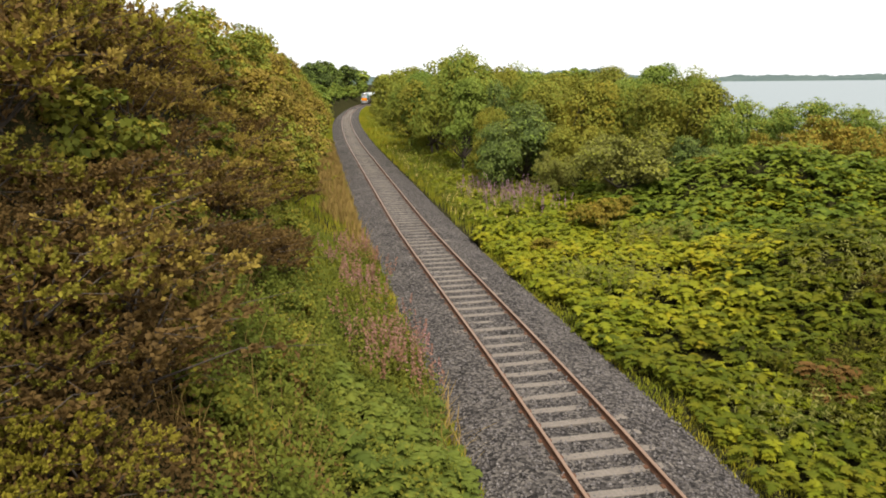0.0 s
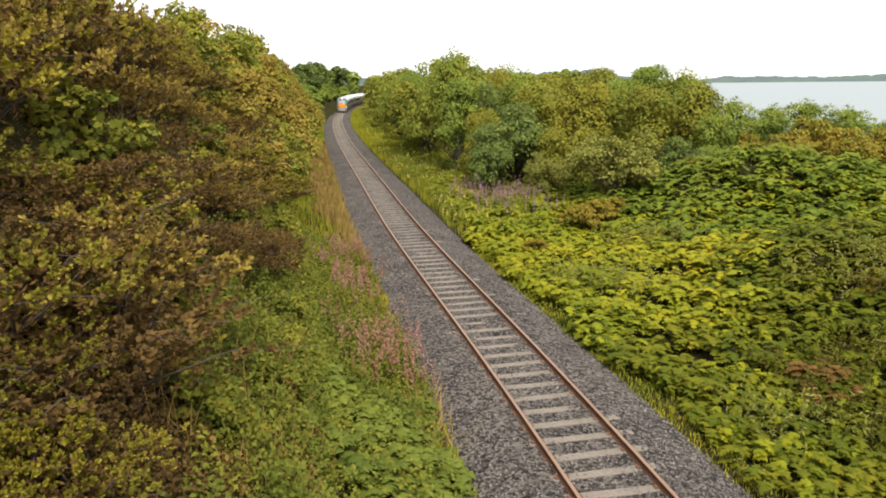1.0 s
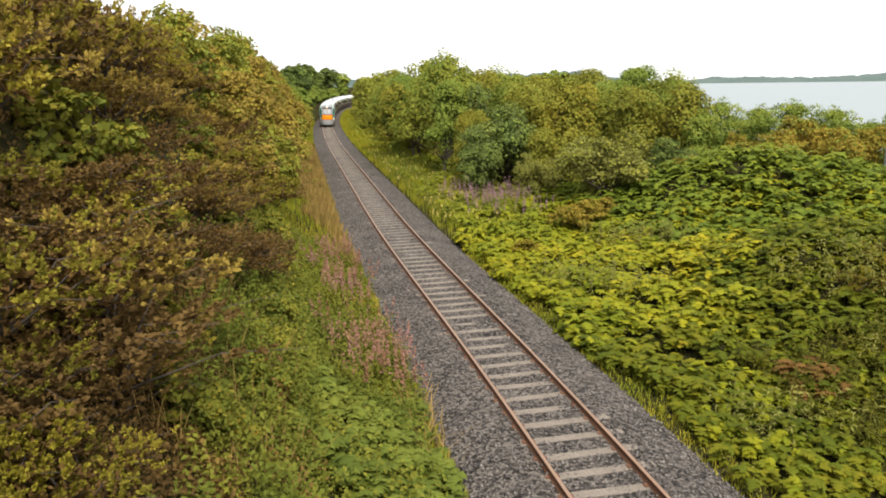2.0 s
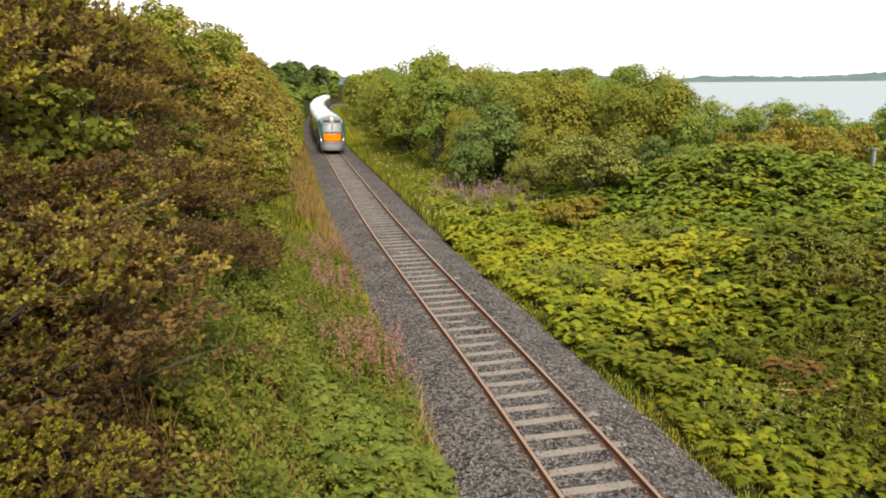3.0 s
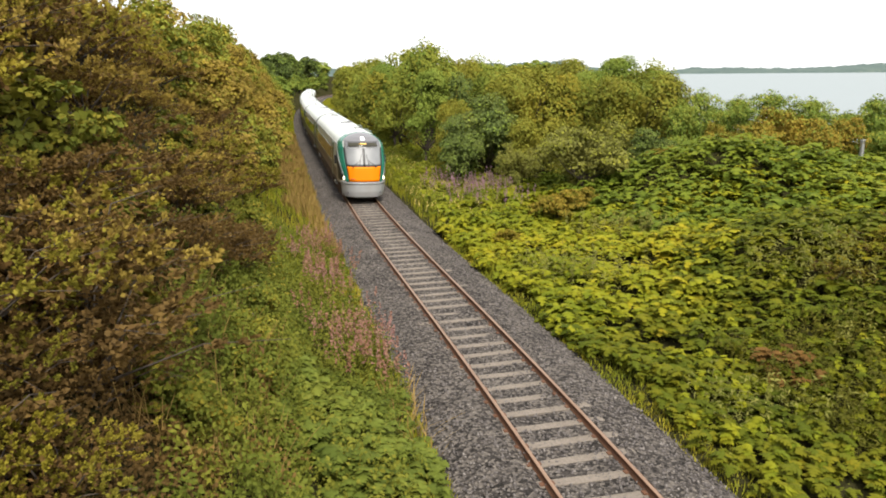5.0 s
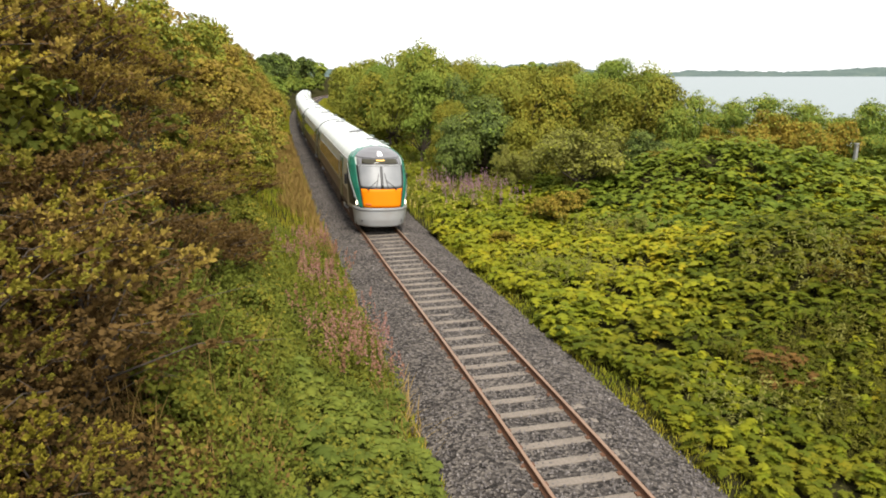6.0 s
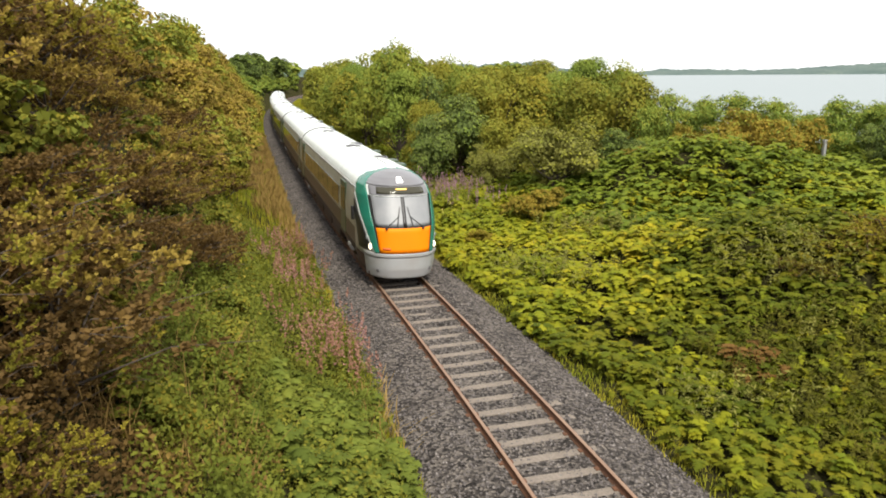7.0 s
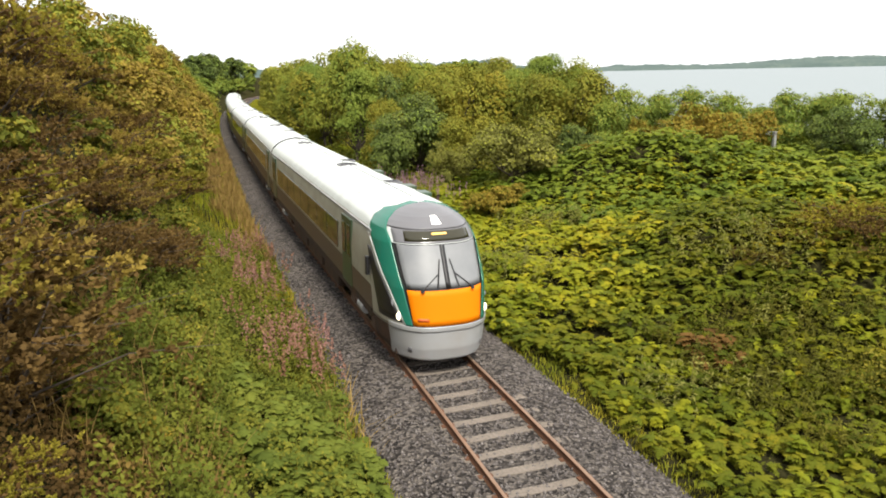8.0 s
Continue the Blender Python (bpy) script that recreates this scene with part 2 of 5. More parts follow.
def box(bm, x0, x1, y0, y1, z0, z1, bevel=0.0):
    got = bmesh.ops.create_cube(bm, size=1, matrix=Matrix.LocRotScale(((x0 + x1) / 2, (y0 + y1) / 2, (z0 + z1) / 2), None, (x1 - x0, y1 - y0, z1 - z0)))
    if bevel:
        edges = list({ed for v in got["verts"] for ed in v.link_edges})
        bmesh.ops.bevel(bm, geom=edges, offset=bevel, segments=2, affect="EDGES", profile=0.5)
    return bm


def tube(bm, p, q, r0, r1, sides=6, caps=True):
    p, q = Vector(p), Vector(q)
    m = Matrix.Translation((p + q) / 2) @ (q - p).to_track_quat("Z", "Y").to_matrix().to_4x4()
    bmesh.ops.create_cone(bm, cap_ends=caps, segments=sides, radius1=r0, radius2=r1, depth=(q - p).length, matrix=m)
    return bm


# ---- the lie of the land ----
LINE_Y = [-60, -20, 0, 11, 15.2, 18.9, 24.8, 35.3, 44.5, 59.7, 90, 128, 150, 175, 206, 235, 262, 285, 310, 340, 380, 430, 470]
LINE_X = [15.2, 8.6, 5.25, 3.35, 2.56, 1.82, 0.58, -1.55, -3.2, -5.9, -11.2, -17.0, -19.9, -22.6, -25.2, -26.8, -26.8, -25.0, -21, -13, 2, 26, 48]


def hermite(xs, ys, x):
    """A smooth curve through the points, with no overshoot."""
    xs, ys, x = np.asarray(xs, float), np.asarray(ys, float), np.asarray(x, float)
    d = np.diff(ys) / np.diff(xs)
    m = np.concatenate([[d[0]], (d[1:] + d[:-1]) / 2, [d[-1]]])
    i = np.clip(np.searchsorted(xs, x) - 1, 0, len(d) - 1)
    h = xs[i + 1] - xs[i]
    u = (x - xs[i]) / h
    return (ys[i] * (1 + 2 * u) * (1 - u) ** 2 + m[i] * h * u * (1 - u) ** 2 + ys[i + 1] * u * u * (3 - 2 * u) + m[i + 1] * h * u * u * (u - 1))


_y = np.linspace(-60, 470, 2121)
_x = hermite(LINE_Y, LINE_X, _y)
_kernel = np.hanning(61) / np.hanning(61).sum()
_pad = np.concatenate([_x[0] + (_x[1] - _x[0]) * np.arange(-30, 0), _x, _x[-1] + (_x[-1] - _x[-2]) * np.arange(1, 31)])
_x = np.convolve(_pad, _kernel, "valid")
_s = np.concatenate([[0], np.cumsum(np.hypot(np.diff(_x), np.diff(_y)))])


def line_x(y):
    return np.interp(y, _y, _x)


def line_at(s):
    """The place on the track's middle line after s metres, and its heading."""
    x, y = np.interp(s, _s, _x), np.interp(s, _s, _y)
    x2, y2 = np.interp(s + 0.5, _s, _x), np.interp(s + 0.5, _s, _y)
    return x, y, math.atan2(y2 - y, x2 - x)


def aside(x, y):
    """Metres to the right of the track's middle line."""
    slope = (line_x(y + 1) - line_x(y - 1)) / 2
    return (x - line_x(y)) / np.sqrt(1 + slope * slope)


def wave(x, y, a, b, seed=0.0):
    return np.sin(x * a + seed) * np.cos(y * b + seed * 1.7) + 0.5 * np.sin(x * a * 2.3 + y * b * 1.9 + seed * 3)


LAKE = -2.2


def ground_z(x, y):
    x, y = np.asarray(x, float), np.asarray(y, float)
    a = aside(x, y)
    left = np.interp(-a, [0, 2.1, 3.0, 4.6, 6.5, 8.5, 10.5, 13, 60, 400], [-0.45, -0.45, -0.3, 0.3, 2.1, 4.8, 7.2, 8.4, 9.2, 10])
    far_off = np.clip((y - 120) / 80, 0, 1)
    left = left * (1 - 0.55 * far_off) * np.where(left > 0, np.interp(y, [0, 6, 15], [0.3, 0.55, 1.0]) * np.interp(y, [15, 40, 80], [1.0, 1.02, 1.12]), 1)
    right = np.interp(a, [0, 2.1, 3.0, 6, 12, 20, 32, 44, 54, 64, 200], [-0.45, -0.45, -0.5, -0.5, -0.4, 0.7, 1.5, 1.1, -1.0, LAKE - 1.5, LAKE - 6])
    land = np.clip((y - 2.7 * x - 70) / 60, 0, 1)
    right = right * (1 - land) + land * np.interp(a, [0, 3, 30, 400], [-0.45, -0.5, 0.6, 2])
    mound = 2.6 * np.exp(-(((a - 12.2) / 4.3) ** 2) - ((y - 20.5) / 6.5) ** 2) + 2.4 * np.exp(-(((a - 18.5) / 6) ** 2) - ((y - 37) / 5.5) ** 2)
    rough = 0.12 * wave(x, y, 0.9, 0.7) * np.clip((np.abs(a) - 2.6) / 3, 0, 1)
    z = np.where(a < 0, left, right + mound) + rough
    return z


def strip(y0, y1, step, sides):
    """Corners along the track, one row for each pair (aside, height)."""
    s0, s1 = np.interp([y0, y1], _y, _s)
    ss = np.arange(s0, s1, step)
    x, y = np.interp(ss, _s, _x), np.interp(ss, _s, _y)
    dx, dy = np.gradient(x), np.gradient(y)
    n = np.hypot(dx, dy)
    rx, ry = dy / n, -dx / n
    return np.stack([np.stack([x + rx * o, y + ry * o, np.full_like(x, z)], 1) for o, z in sides], 1), ss


def grid_faces(rows, cols):
    i = np.arange((rows - 1) * cols).reshape(rows - 1, cols)[:, :-1].ravel()
    return np.stack([i, i + 1, i + cols + 1, i + cols], 1)


# ground: one sheet, fine near the line, coarse to the horizon
gy = np.concatenate([[-3000, -800, -200, -80, -40], np.arange(-20, 60, 0.6), np.arange(60, 240, 3), np.geomspace(240, 4200, 30)])
go = np.concatenate([[-4000, -1200, -300, -100, -50], np.arange(-30, 34, 0.6), np.arange(34, 80, 4), np.geomspace(80, 4500, 24)])
Y, O = np.meshgrid(gy, go, indexing="ij")
X = np.where(np.abs(O) < 80, line_x(np.clip(Y, -60, 470)) + O, O + line_x(np.clip(Y, -60, 470)) * 80 / np.maximum(np.abs(O), 80))
ground = from_arrays("ground", np.stack([X, Y, ground_z(X, np.clip(Y, -60, 4200))], 2).reshape(-1, 3), grid_faces(len(gy), len(go))[:, ::-1], SOIL, smooth=True)
tagged(ground, "dark soil and leaf litter of a railway cutting", "ground", kind="structure")

# lake and the far shore
bm = bmesh.new()
bmesh.ops.create_grid(bm, x_segments=2, y_segments=2, size=0.5, matrix=Matrix.Translation((2180, 1650, LAKE)) @ Matrix.Diagonal((4300, 4700, 1, 1)))
lake = tagged(part("water", bm, WATER), "calm pale grey lake water under an overcast sky", "lake", kind="structure")


def ridge(name, start, end, depth, height, seed, mat, label, rough=0.35, steps=420):
    """A long low hill with a wooded, uneven top, from one place to another."""
    p, q = np.array(start, float), np.array(end, float)
    u = np.linspace(0, 1, steps)
    length = np.hypot(*(q - p)[:2])
    rng = np.random.default_rng(seed)
    top = 0.62 + 0.25 * np.sin(u * 9 + seed) + 0.13 * np.sin(u * 23 + 2 * seed)
    trees = np.convolve(rng.random(steps + 8), np.ones(5) / 5, "same")[4:-4] * rough + rng.random(steps) * rough * 0.3
    ends = np.clip(np.minimum(u, 1 - u) * 12, 0.12, 1)
    away = np.array([-(q - p)[1], (q - p)[0]]) / length
    rows = []
    for d, f, k in ((0, 0.0, 0), (0.03, 0.12, 0.25), (0.25, 0.5, 0.35), (0.5, 0.85, 0.6), (0.6, 1.0, 1.0), (1.0, 0.3, 0)):
        h = height * ends * (f * top + k * trees)
        xy = p[None, :2] + u[:, None] * (q - p)[None, :2] + away * d * depth
        rows.append(np.column_stack([xy, p[2] + h]))
    v = np.stack(rows, 1).reshape(-1, 3)
    ob = from_arrays(name, v, grid_faces(steps, 6), mat)
    return tagged(ob, label, "hills", kind="structure")


ridge("backdrop", (4300, 1750, LAKE - 0.3), (1120, 3850, LAKE - 0.3), -800, 46, 3, FARLAND, "low wooded far shore of the lake, hazy blue-green")
ridge("backdrop", (330, 1000, -1), (-330, 1180, -1), -300, 25, 5, FARLAND, "hazy wooded hill beyond the railway line")

# ---- the railway line ----
GAUGE = 1.67  # between the rails' middles
profile, ss = strip(-30, 340, 0.5, [(-3.1, -0.55), (-2.5, -0.33), (-1.6, -0.15), (-1.12, -0.125), (-0.92, -0.15), (0, -0.168), (0.92, -0.15), (1.12, -0.125), (1.6, -0.15), (2.35, -0.36), (2.9, -0.6)])
rng = np.random.default_rng(11)
profile[:, 1:10, 2] += rng.normal(0, 0.011, profile[:, 1:10, 2].shape)
profile[:, 0, 2] += rng.normal(0, 0.04, len(profile))
ballast = from_arrays("ballast_bed", profile.reshape(-1, 3), grid_faces(len(profile), 11)[:, ::-1], BALLAST, smooth=True)
tagged(ballast, "grey crushed-stone ballast bed under a single track", "ballast", kind="structure")

# loose stones on the ballast, near the camera
N = 15000
st = 7 + 50 * rng.random(N) ** 1.6
so = rng.uniform(-2.75, 2.6, N)
sx = line_x(st) + so * 1.02
top = np.interp(so, [-3.1, -2.5, -1.6, -1.12, -0.92, 0, 0.92, 1.12, 1.6, 2.35, 2.9], [-0.55, -0.33, -0.15, -0.125, -0.15, -0.168, -0.15, -0.125, -0.15, -0.36, -0.6])
octa = np.array([(1, 0, 0), (0, 1, 0), (-1, 0, 0), (0, -1, 0), (0, 0, 1), (0, 0, -1)], float)
tri = np.array([(0, 1, 4), (1, 2, 4), (2, 3, 4), (3, 0, 4), (1, 0, 5), (2, 1, 5), (3, 2, 5), (0, 3, 5)])
size = rng.uniform(0.02, 0.05, N)
v = octa[None] * size[:, None, None] * rng.uniform(0.6, 1.3, (N, 6, 1))
turn = rng.uniform(0, 6.28, N)
v = np.stack([v[..., 0] * np.cos(turn)[:, None] - v[..., 1] * np.sin(turn)[:, None], v[..., 0] * np.sin(turn)[:, None] + v[..., 1] * np.cos(turn)[:, None], v[..., 2]], 2)
v += np.stack([sx, st, top + 0.005], 1)[:, None]
stones = from_arrays("ballast_stones", v.reshape(-1, 3), (tri[None] + 6 * np.arange(N)[:, None, None]).reshape(-1, 3), STONE)
tagged(stones, "loose grey ballast stones along the track", "stones", kind="stuff")

track = tagged(new("railway_track"), "single railway track with rust-brown rails on pale sleepers", "railway track", kind="structure")


def rail(offset):
    shape = [(-0.065, -0.15), (-0.065, -0.135), (-0.012, -0.115), (-0.012, -0.045), (-0.036, -0.035), (-0.036, -0.004), (0.036, -0.004), (0.036, -0.035), (0.012, -0.045), (0.012, -0.115), (0.065, -0.135), (0.065, -0.15)]
    v, _ = strip(-30, 340, 1.0, [(offset + o, z) for o, z in shape])
    ob = from_arrays("rail", v.reshape(-1, 3), grid_faces(len(v), len(shape)), RUST, track, "rust-brown steel rail")
    v, _ = strip(-30, 340, 1.0, [(offset - 0.036, -0.006), (offset - 0.03, 0.0), (offset + 0.03, 0.0), (offset + 0.036, -0.006)])
    from_arrays("rail_head", v.reshape(-1, 3), grid_faces(len(v), 4), RAILTOP, ob, "worn pale running surface")


rail(-GAUGE / 2), rail(GAUGE / 2)

bm = bmesh.new()
box(bm, -1.28, 1.28, -0.11, 0.11, -0.3, -0.143, 0.012)
for v0 in bm.verts:  # the top dips a little between the rails
    if v0.co.z > -0.2 and abs(v0.co.x) < 0.5:
        v0.co.z -= 0.01
first = part("sleeper", bm, CONCRETE, track)
s_near = np.interp(4, _y, _s)
for i in range(300):
    ob = first if i == 0 else new("sleeper", first.data)
    x, y, h = line_at(s_near + 0.686 * i)
    ob.parent = track
    ob.matrix_basis = pose(x, y, random.uniform(-0.012, 0.008), 0, random.uniform(-0.5, 0.5), math.degrees(h) - 90 + random.uniform(-1.2, 1.2))

# rail clips on the nearer sleepers
bm = bmesh.new()
for i in range(90):
    x, y, h = line_at(s_near + 0.686 * i)
    m = pose(x, y, 0, 0, 0, math.degrees(h) - 90)
    for o in (-GAUGE / 2, GAUGE / 2):
        for d in (-0.1, 0.1):
            bmesh.ops.create_cube(bm, size=1, matrix=m @ Matrix.LocRotScale((o + d, 0, -0.135), None, (0.08, 0.11, 0.035)))
tagged(part("rail_clips", bm, RUST, track, "rusty rail fastenings"), kind="stuff")


# ---- the train ----
CAR, HALF = 23.3, 1.42
BACK = 2.0  # how far the nose's corners lie behind its middle


def nose_front(z):
    return float(np.interp(z, [0.2, 0.32, 0.6, 1.15, 2.05, 3.08, 3.4, 3.6, 3.75, 3.82, 3.86], [0.22, 0.06, 0.0, 0.0, 0.16, 0.72, 0.98, 1.3, 1.75, 2.2, 2.7]))


def half_width(z):
    return float(np.interp(z, [0.2, 0.35, 1.0, 2.3, 3.0, 3.3, 3.5, 3.66, 3.77, 3.83, 3.86], [1.2, 1.3, 1.4, 1.42, 1.36, 1.25, 1.07, 0.84, 0.56, 0.3, 0.02]))


BENDS = (0.32, 0.35, 0.6, 1.0, 1.15, 2.05, 2.3, 3.0, 3.08, 3.3, 3.4, 3.5, 3.6, 3.66, 3.75, 3.77, 3.82, 3.83)


def nose(z, u, proud=0.0):
    """A point of the nose's skin: height z, and u from -1 (one flank) over 0 (the middle) to 1."""
    t = abs(u) * math.pi / 2
    side = half_width(z) * math.sin(t) ** 0.86
    back = nose_front(z) + BACK * (1 - math.cos(t)) ** 1.25
    return Vector((math.copysign(side + proud * math.sin(t), u), CAR / 2 - back + proud * math.cos(t), z))


def patch(name, z0, z1, us, mat, parent, label="", proud=0.0, nz=8, nu=14):
    """A panel of the nose's skin; us gives its two edges at the foot and at the top."""
    if callable(us):
        edge = us
    else:
        (a0, b0), (a1, b1) = us
        edge = lambda k: (a0 + (a1 - a0) * k, b0 + (b1 - b0) * k)
    bm = bmesh.new()
    rows = []
    zs = {round(z0 + (z1 - z0) * i / nz, 4) for i in range(nz + 1)} | {z for z in BENDS if z0 < z < z1}
    for z in sorted(zs):
        k = (z - z0) / (z1 - z0)
        a, b = edge(k)
        rows.append([bm.verts.new(nose(z, a + (b - a) * j / nu, proud)) for j in range(nu + 1)])
    for r, q in zip(rows, rows[1:]):
        for j in range(nu):
            bm.faces.new((r[j], r[j + 1], q[j + 1], q[j]))
    if proud:
        got = bmesh.ops.extrude_face_region(bm, geom=bm.faces[:])
        for v0 in [g for g in got["geom"] if isinstance(g, bmesh.types.BMVert)]:
            v0.co.y -= proud + 0.01
    bmesh.ops.recalc_face_normals(bm, faces=bm.faces)
    return part(name, bm, mat, parent, label, smooth=True)


def skin(name, zs, y0, y1, mat, parent, label=""):
    """A length of the car's flank or roof on both sides; y0 and y1 may follow the height."""
    bm = bmesh.new()
    for sgn in (-1, 1):
        rows = [(bm.verts.new((sgn * half_width(z), y0(z), z)), bm.verts.new((sgn * half_width(z), y1(z), z))) for z in zs]
        for (a, b), (c, d) in zip(rows, rows[1:]):
            bm.faces.new((a, b, d, c) if sgn > 0 else (b, a, c, d))
    return part(name, bm, mat, parent, label, smooth=True)


def bogie(parent, y):
    bm = bmesh.new()
    for sgn in (-1, 1):
        box(bm, sgn * 1.02 - 0.09, sgn * 1.02 + 0.09, y - 1.7, y + 1.7, 0.42, 0.66, 0.03)
        for d in (-1.25, 1.25):
            box(bm, sgn * 1.06 - 0.13, sgn * 1.06 + 0.13, y + d - 0.2, y + d + 0.2, 0.3, 0.62, 0.04)
        tube(bm, (sgn * 1.16, y - 0.25, 0.75), (sgn * 1.16, y + 0.25, 0.75), 0.16, 0.16, 10)
    box(bm, -1.0, 1.0, y - 0.35, y + 0.35, 0.45, 0.75)
    ob = part("bogie", bm, BOGIE, parent, "rusty brown bogie frame")
    for d in (-1.25, 1.25):
        for sgn in (-1, 1):
            bm = bmesh.new()
            tube(bm, (sgn * 0.76, y + d, 0.42), (sgn * 0.89, y + d, 0.42), 0.42, 0.42, 18)
            part("wheel", bm, UNDER, ob)
    for sgn in (-1, 1):
        bm = bmesh.new()
        tube(bm, (sgn * 1.28, y + 0.35, 0.78), (sgn * 1.28, y + 0.95, 0.78), 0.15, 0.15, 12)
        part("air_tank", bm, SILVER, ob, "pale air tank")


def railcar(cab):
    ends = CAR / 2 - 0.35
    front = (lambda z: CAR / 2 - nose_front(z) - BACK) if cab else (lambda z: ends)
    rear = lambda z: -ends
    car = tagged(new("railcar"), ("leading diesel railcar with orange nose panel and teal-green edges" if cab else "white-roofed grey diesel railcar coupled in the train"), "train", "cars of the train")
    top = [3.18, 3.3, 3.4, 3.5, 3.59, 3.66, 3.72, 3.77, 3.81, 3.84, 3.86]
    skin("roof", top, front, rear, WHITE, car, "white painted roof")
    skin("side_wall", [1.75, 2.3, 2.7, 3.0, 3.18], front, rear, SIDE, car, "grey-olive painted upper flank")
    skin("lower_wall", [1.12, 1.5, 1.75], front, rear, LOWSIDE, car, "brown lower flank")
    skin("skirt", [0.86, 0.95, 1.12], lambda z: min(front(z), CAR / 2 - 2.1), rear, UNDER, car, "grimy sole bar")
    # cant rail line, windows, doors
    for sgn in (-1, 1):
        bm = bmesh.new()
        box(bm, sgn * 1.33 - 0.02, sgn * 1.33 + 0.02, -ends, ends - (2.0 if cab else 0), 3.1, 3.16)
        part("cantrail_strip", bm, SILVER, car)
        first_y, last_y = -8.6, (5.6 if cab else 8.6)
        n = 8 if cab else 9
        w = (last_y - first_y) / n
        for i in range(n):
            bm = bmesh.new()
            box(bm, sgn * 1.405 - 0.02, sgn * 1.405 + 0.025, first_y + i * w + 0.03, first_y + (i + 1) * w - 0.03, 1.85, 2.68, 0.012)
            part("window", bm, GLASS, car, "dark tinted window")
        for dy in ((6.75, -9.8) if cab else (9.8, -9.8)):
            bm = bmesh.new()
            box(bm, sgn * 1.39 - 0.03, sgn * 1.39 + 0.035, dy - 0.62, dy + 0.62, 1.05, 3.05, 0.02)
            dr = part("door", bm, DOORGREEN, car, "dark green sliding door")
            for e in (-0.3, 0.3):
                bm = bmesh.new()
                box(bm, sgn * 1.425 - 0.01, sgn * 1.425 + 0.012, dy + e - 0.2, dy + e + 0.2, 1.95, 2.85, 0.005)
                part("door_window", bm, GLASS, dr)
    bm = bmesh.new()
    box(bm, -1.3, 1.3, -ends, ends - (2.2 if cab else 0), 0.9, 1.1)
    for y0, y1 in ((-4.6, -1.2), (-0.8, 2.0), (2.4, 4.8)):
        box(bm, -1.28, 1.28, y0, y1, 0.35, 0.95, 0.05)
    part("underframe", bm, UNDER, car, "grimy brown underframe boxes")
    bogie(car, 7.6), bogie(car, -7.6)
    zs = [0.6, 1.1, 2.3, 3.0, 3.3, 3.5, 3.66, 3.77, 3.86]
    for y in ((-ends,) if cab else (-ends, ends)):
        bm = bmesh.new()
        bm.faces.new([bm.verts.new((half_width(z), y, z)) for z in zs] + [bm.verts.new((-half_width(z), y, z)) for z in reversed(zs)])
        part("end_wall", bm, BLACK, car, "dark end wall")
        bm = bmesh.new()
        box(bm, -0.55, 0.55, min(y, y * 1.035), max(y, y * 1.035), 1.0, 3.2)
        part("gangway", bm, BLACK, car, "black gangway bellows")
    # roof: exhaust grilles, hatches, seams
    for y, x, lx, ly in ((5.6, -0.3, 0.28, 0.3), (0.9, 0.05, 0.32, 0.3), (-0.6, -0.3, 0.28, 0.26), (-8.6, 0.0, 0.32, 0.3)):
        bm = bmesh.new()
        z = float(np.interp(abs(x), [0.02, 0.3, 0.56, 0.84], [3.86, 3.83, 3.77, 3.66]))
        box(bm, x - lx, x + lx, y - ly, y + ly, z - 0.2, z + 0.02, 0.015)
        pod = part("roof_grille", bm, DOME, car, "dark grey roof grille")
        for k in range(3):
            bm = bmesh.new()
            yy = y - ly + (k + 0.75) * ly / 1.75
            box(bm, x - lx * 0.85, x + lx * 0.85, yy - 0.03, yy + 0.03, z + 0.012, z + 0.032)
            part("slat", bm, BLACK, pod)
    for y in (-10.5, -5.0, 0.3, 6.2):
        for sgn in (-1, 1):
            bm = bmesh.new()
            tube(bm, (sgn * 0.05, y, 3.862), (sgn * 0.9, y, 3.63), 0.012, 0.012, 5)
            part("roof_seam", bm, DOME, car)
    for y in ((7.3, 5.9, 2.2) if cab else (9.0, 2.2, -6.4)):
        bm = bmesh.new()
        box(bm, -0.95, -0.45, y - 0.3, y + 0.3, 3.62, 3.76, 0.04)
        part("roof_vent", bm, DOORGREEN, car, "low dark green roof vent")
    if cab:
        patch("apron", 0.28, 1.04, ((-0.7, 0.7), (-0.7, 0.7)), SILVER, car, "silver-grey moulded front apron", 0.01, 8, 30)
        patch("lower_shell", 0.45, 1.06, ((-1, 1), (-1, 1)), UNDER, car, "", -0.02, 4, 30)
        patch("bumper_band", 1.04, 1.17, ((-0.69, 0.69), (-0.69, 0.69)), SILVER, car, "pale band over the apron", 0.03, 3, 30)
        patch("front_shell", 1.04, 3.08, ((-0.55, 0.55), (-0.62, 0.62)), BLACK, car, "", -0.02, 10, 20)
        patch("warning_panel", 1.19, 2.03, ((-0.375, 0.375), (-0.43, 0.43)), ORANGE, car, "bright orange warning panel", 0.02, 6, 14)
        screen = patch("windscreen", 2.08, 3.02, ((-0.425, 0.425), (-0.5, 0.5)), SCREEN, car, "pale reflecting two-part windscreen", 0.015, 8, 16)
        patch("pillar", 2.06, 3.04, ((-0.016, 0.016), (-0.016, 0.016)), BLACK, screen, "dark centre pillar", 0.035, 6, 2)
        disp = patch("destination_display", 3.06, 3.38, ((-0.54, 0.54), (-0.6, 0.6)), DOME, car, "grey band with an amber display", 0.01, 4, 16)
        patch("display_glass", 3.11, 3.33, ((-0.4, 0.4), (-0.42, 0.42)), GLASS, disp, "", 0.02, 3, 12)
        patch("display_text", 3.25, 3.29, ((-0.07, 0.07), (-0.07, 0.07)), SIGN, disp, "", 0.03, 1, 4)
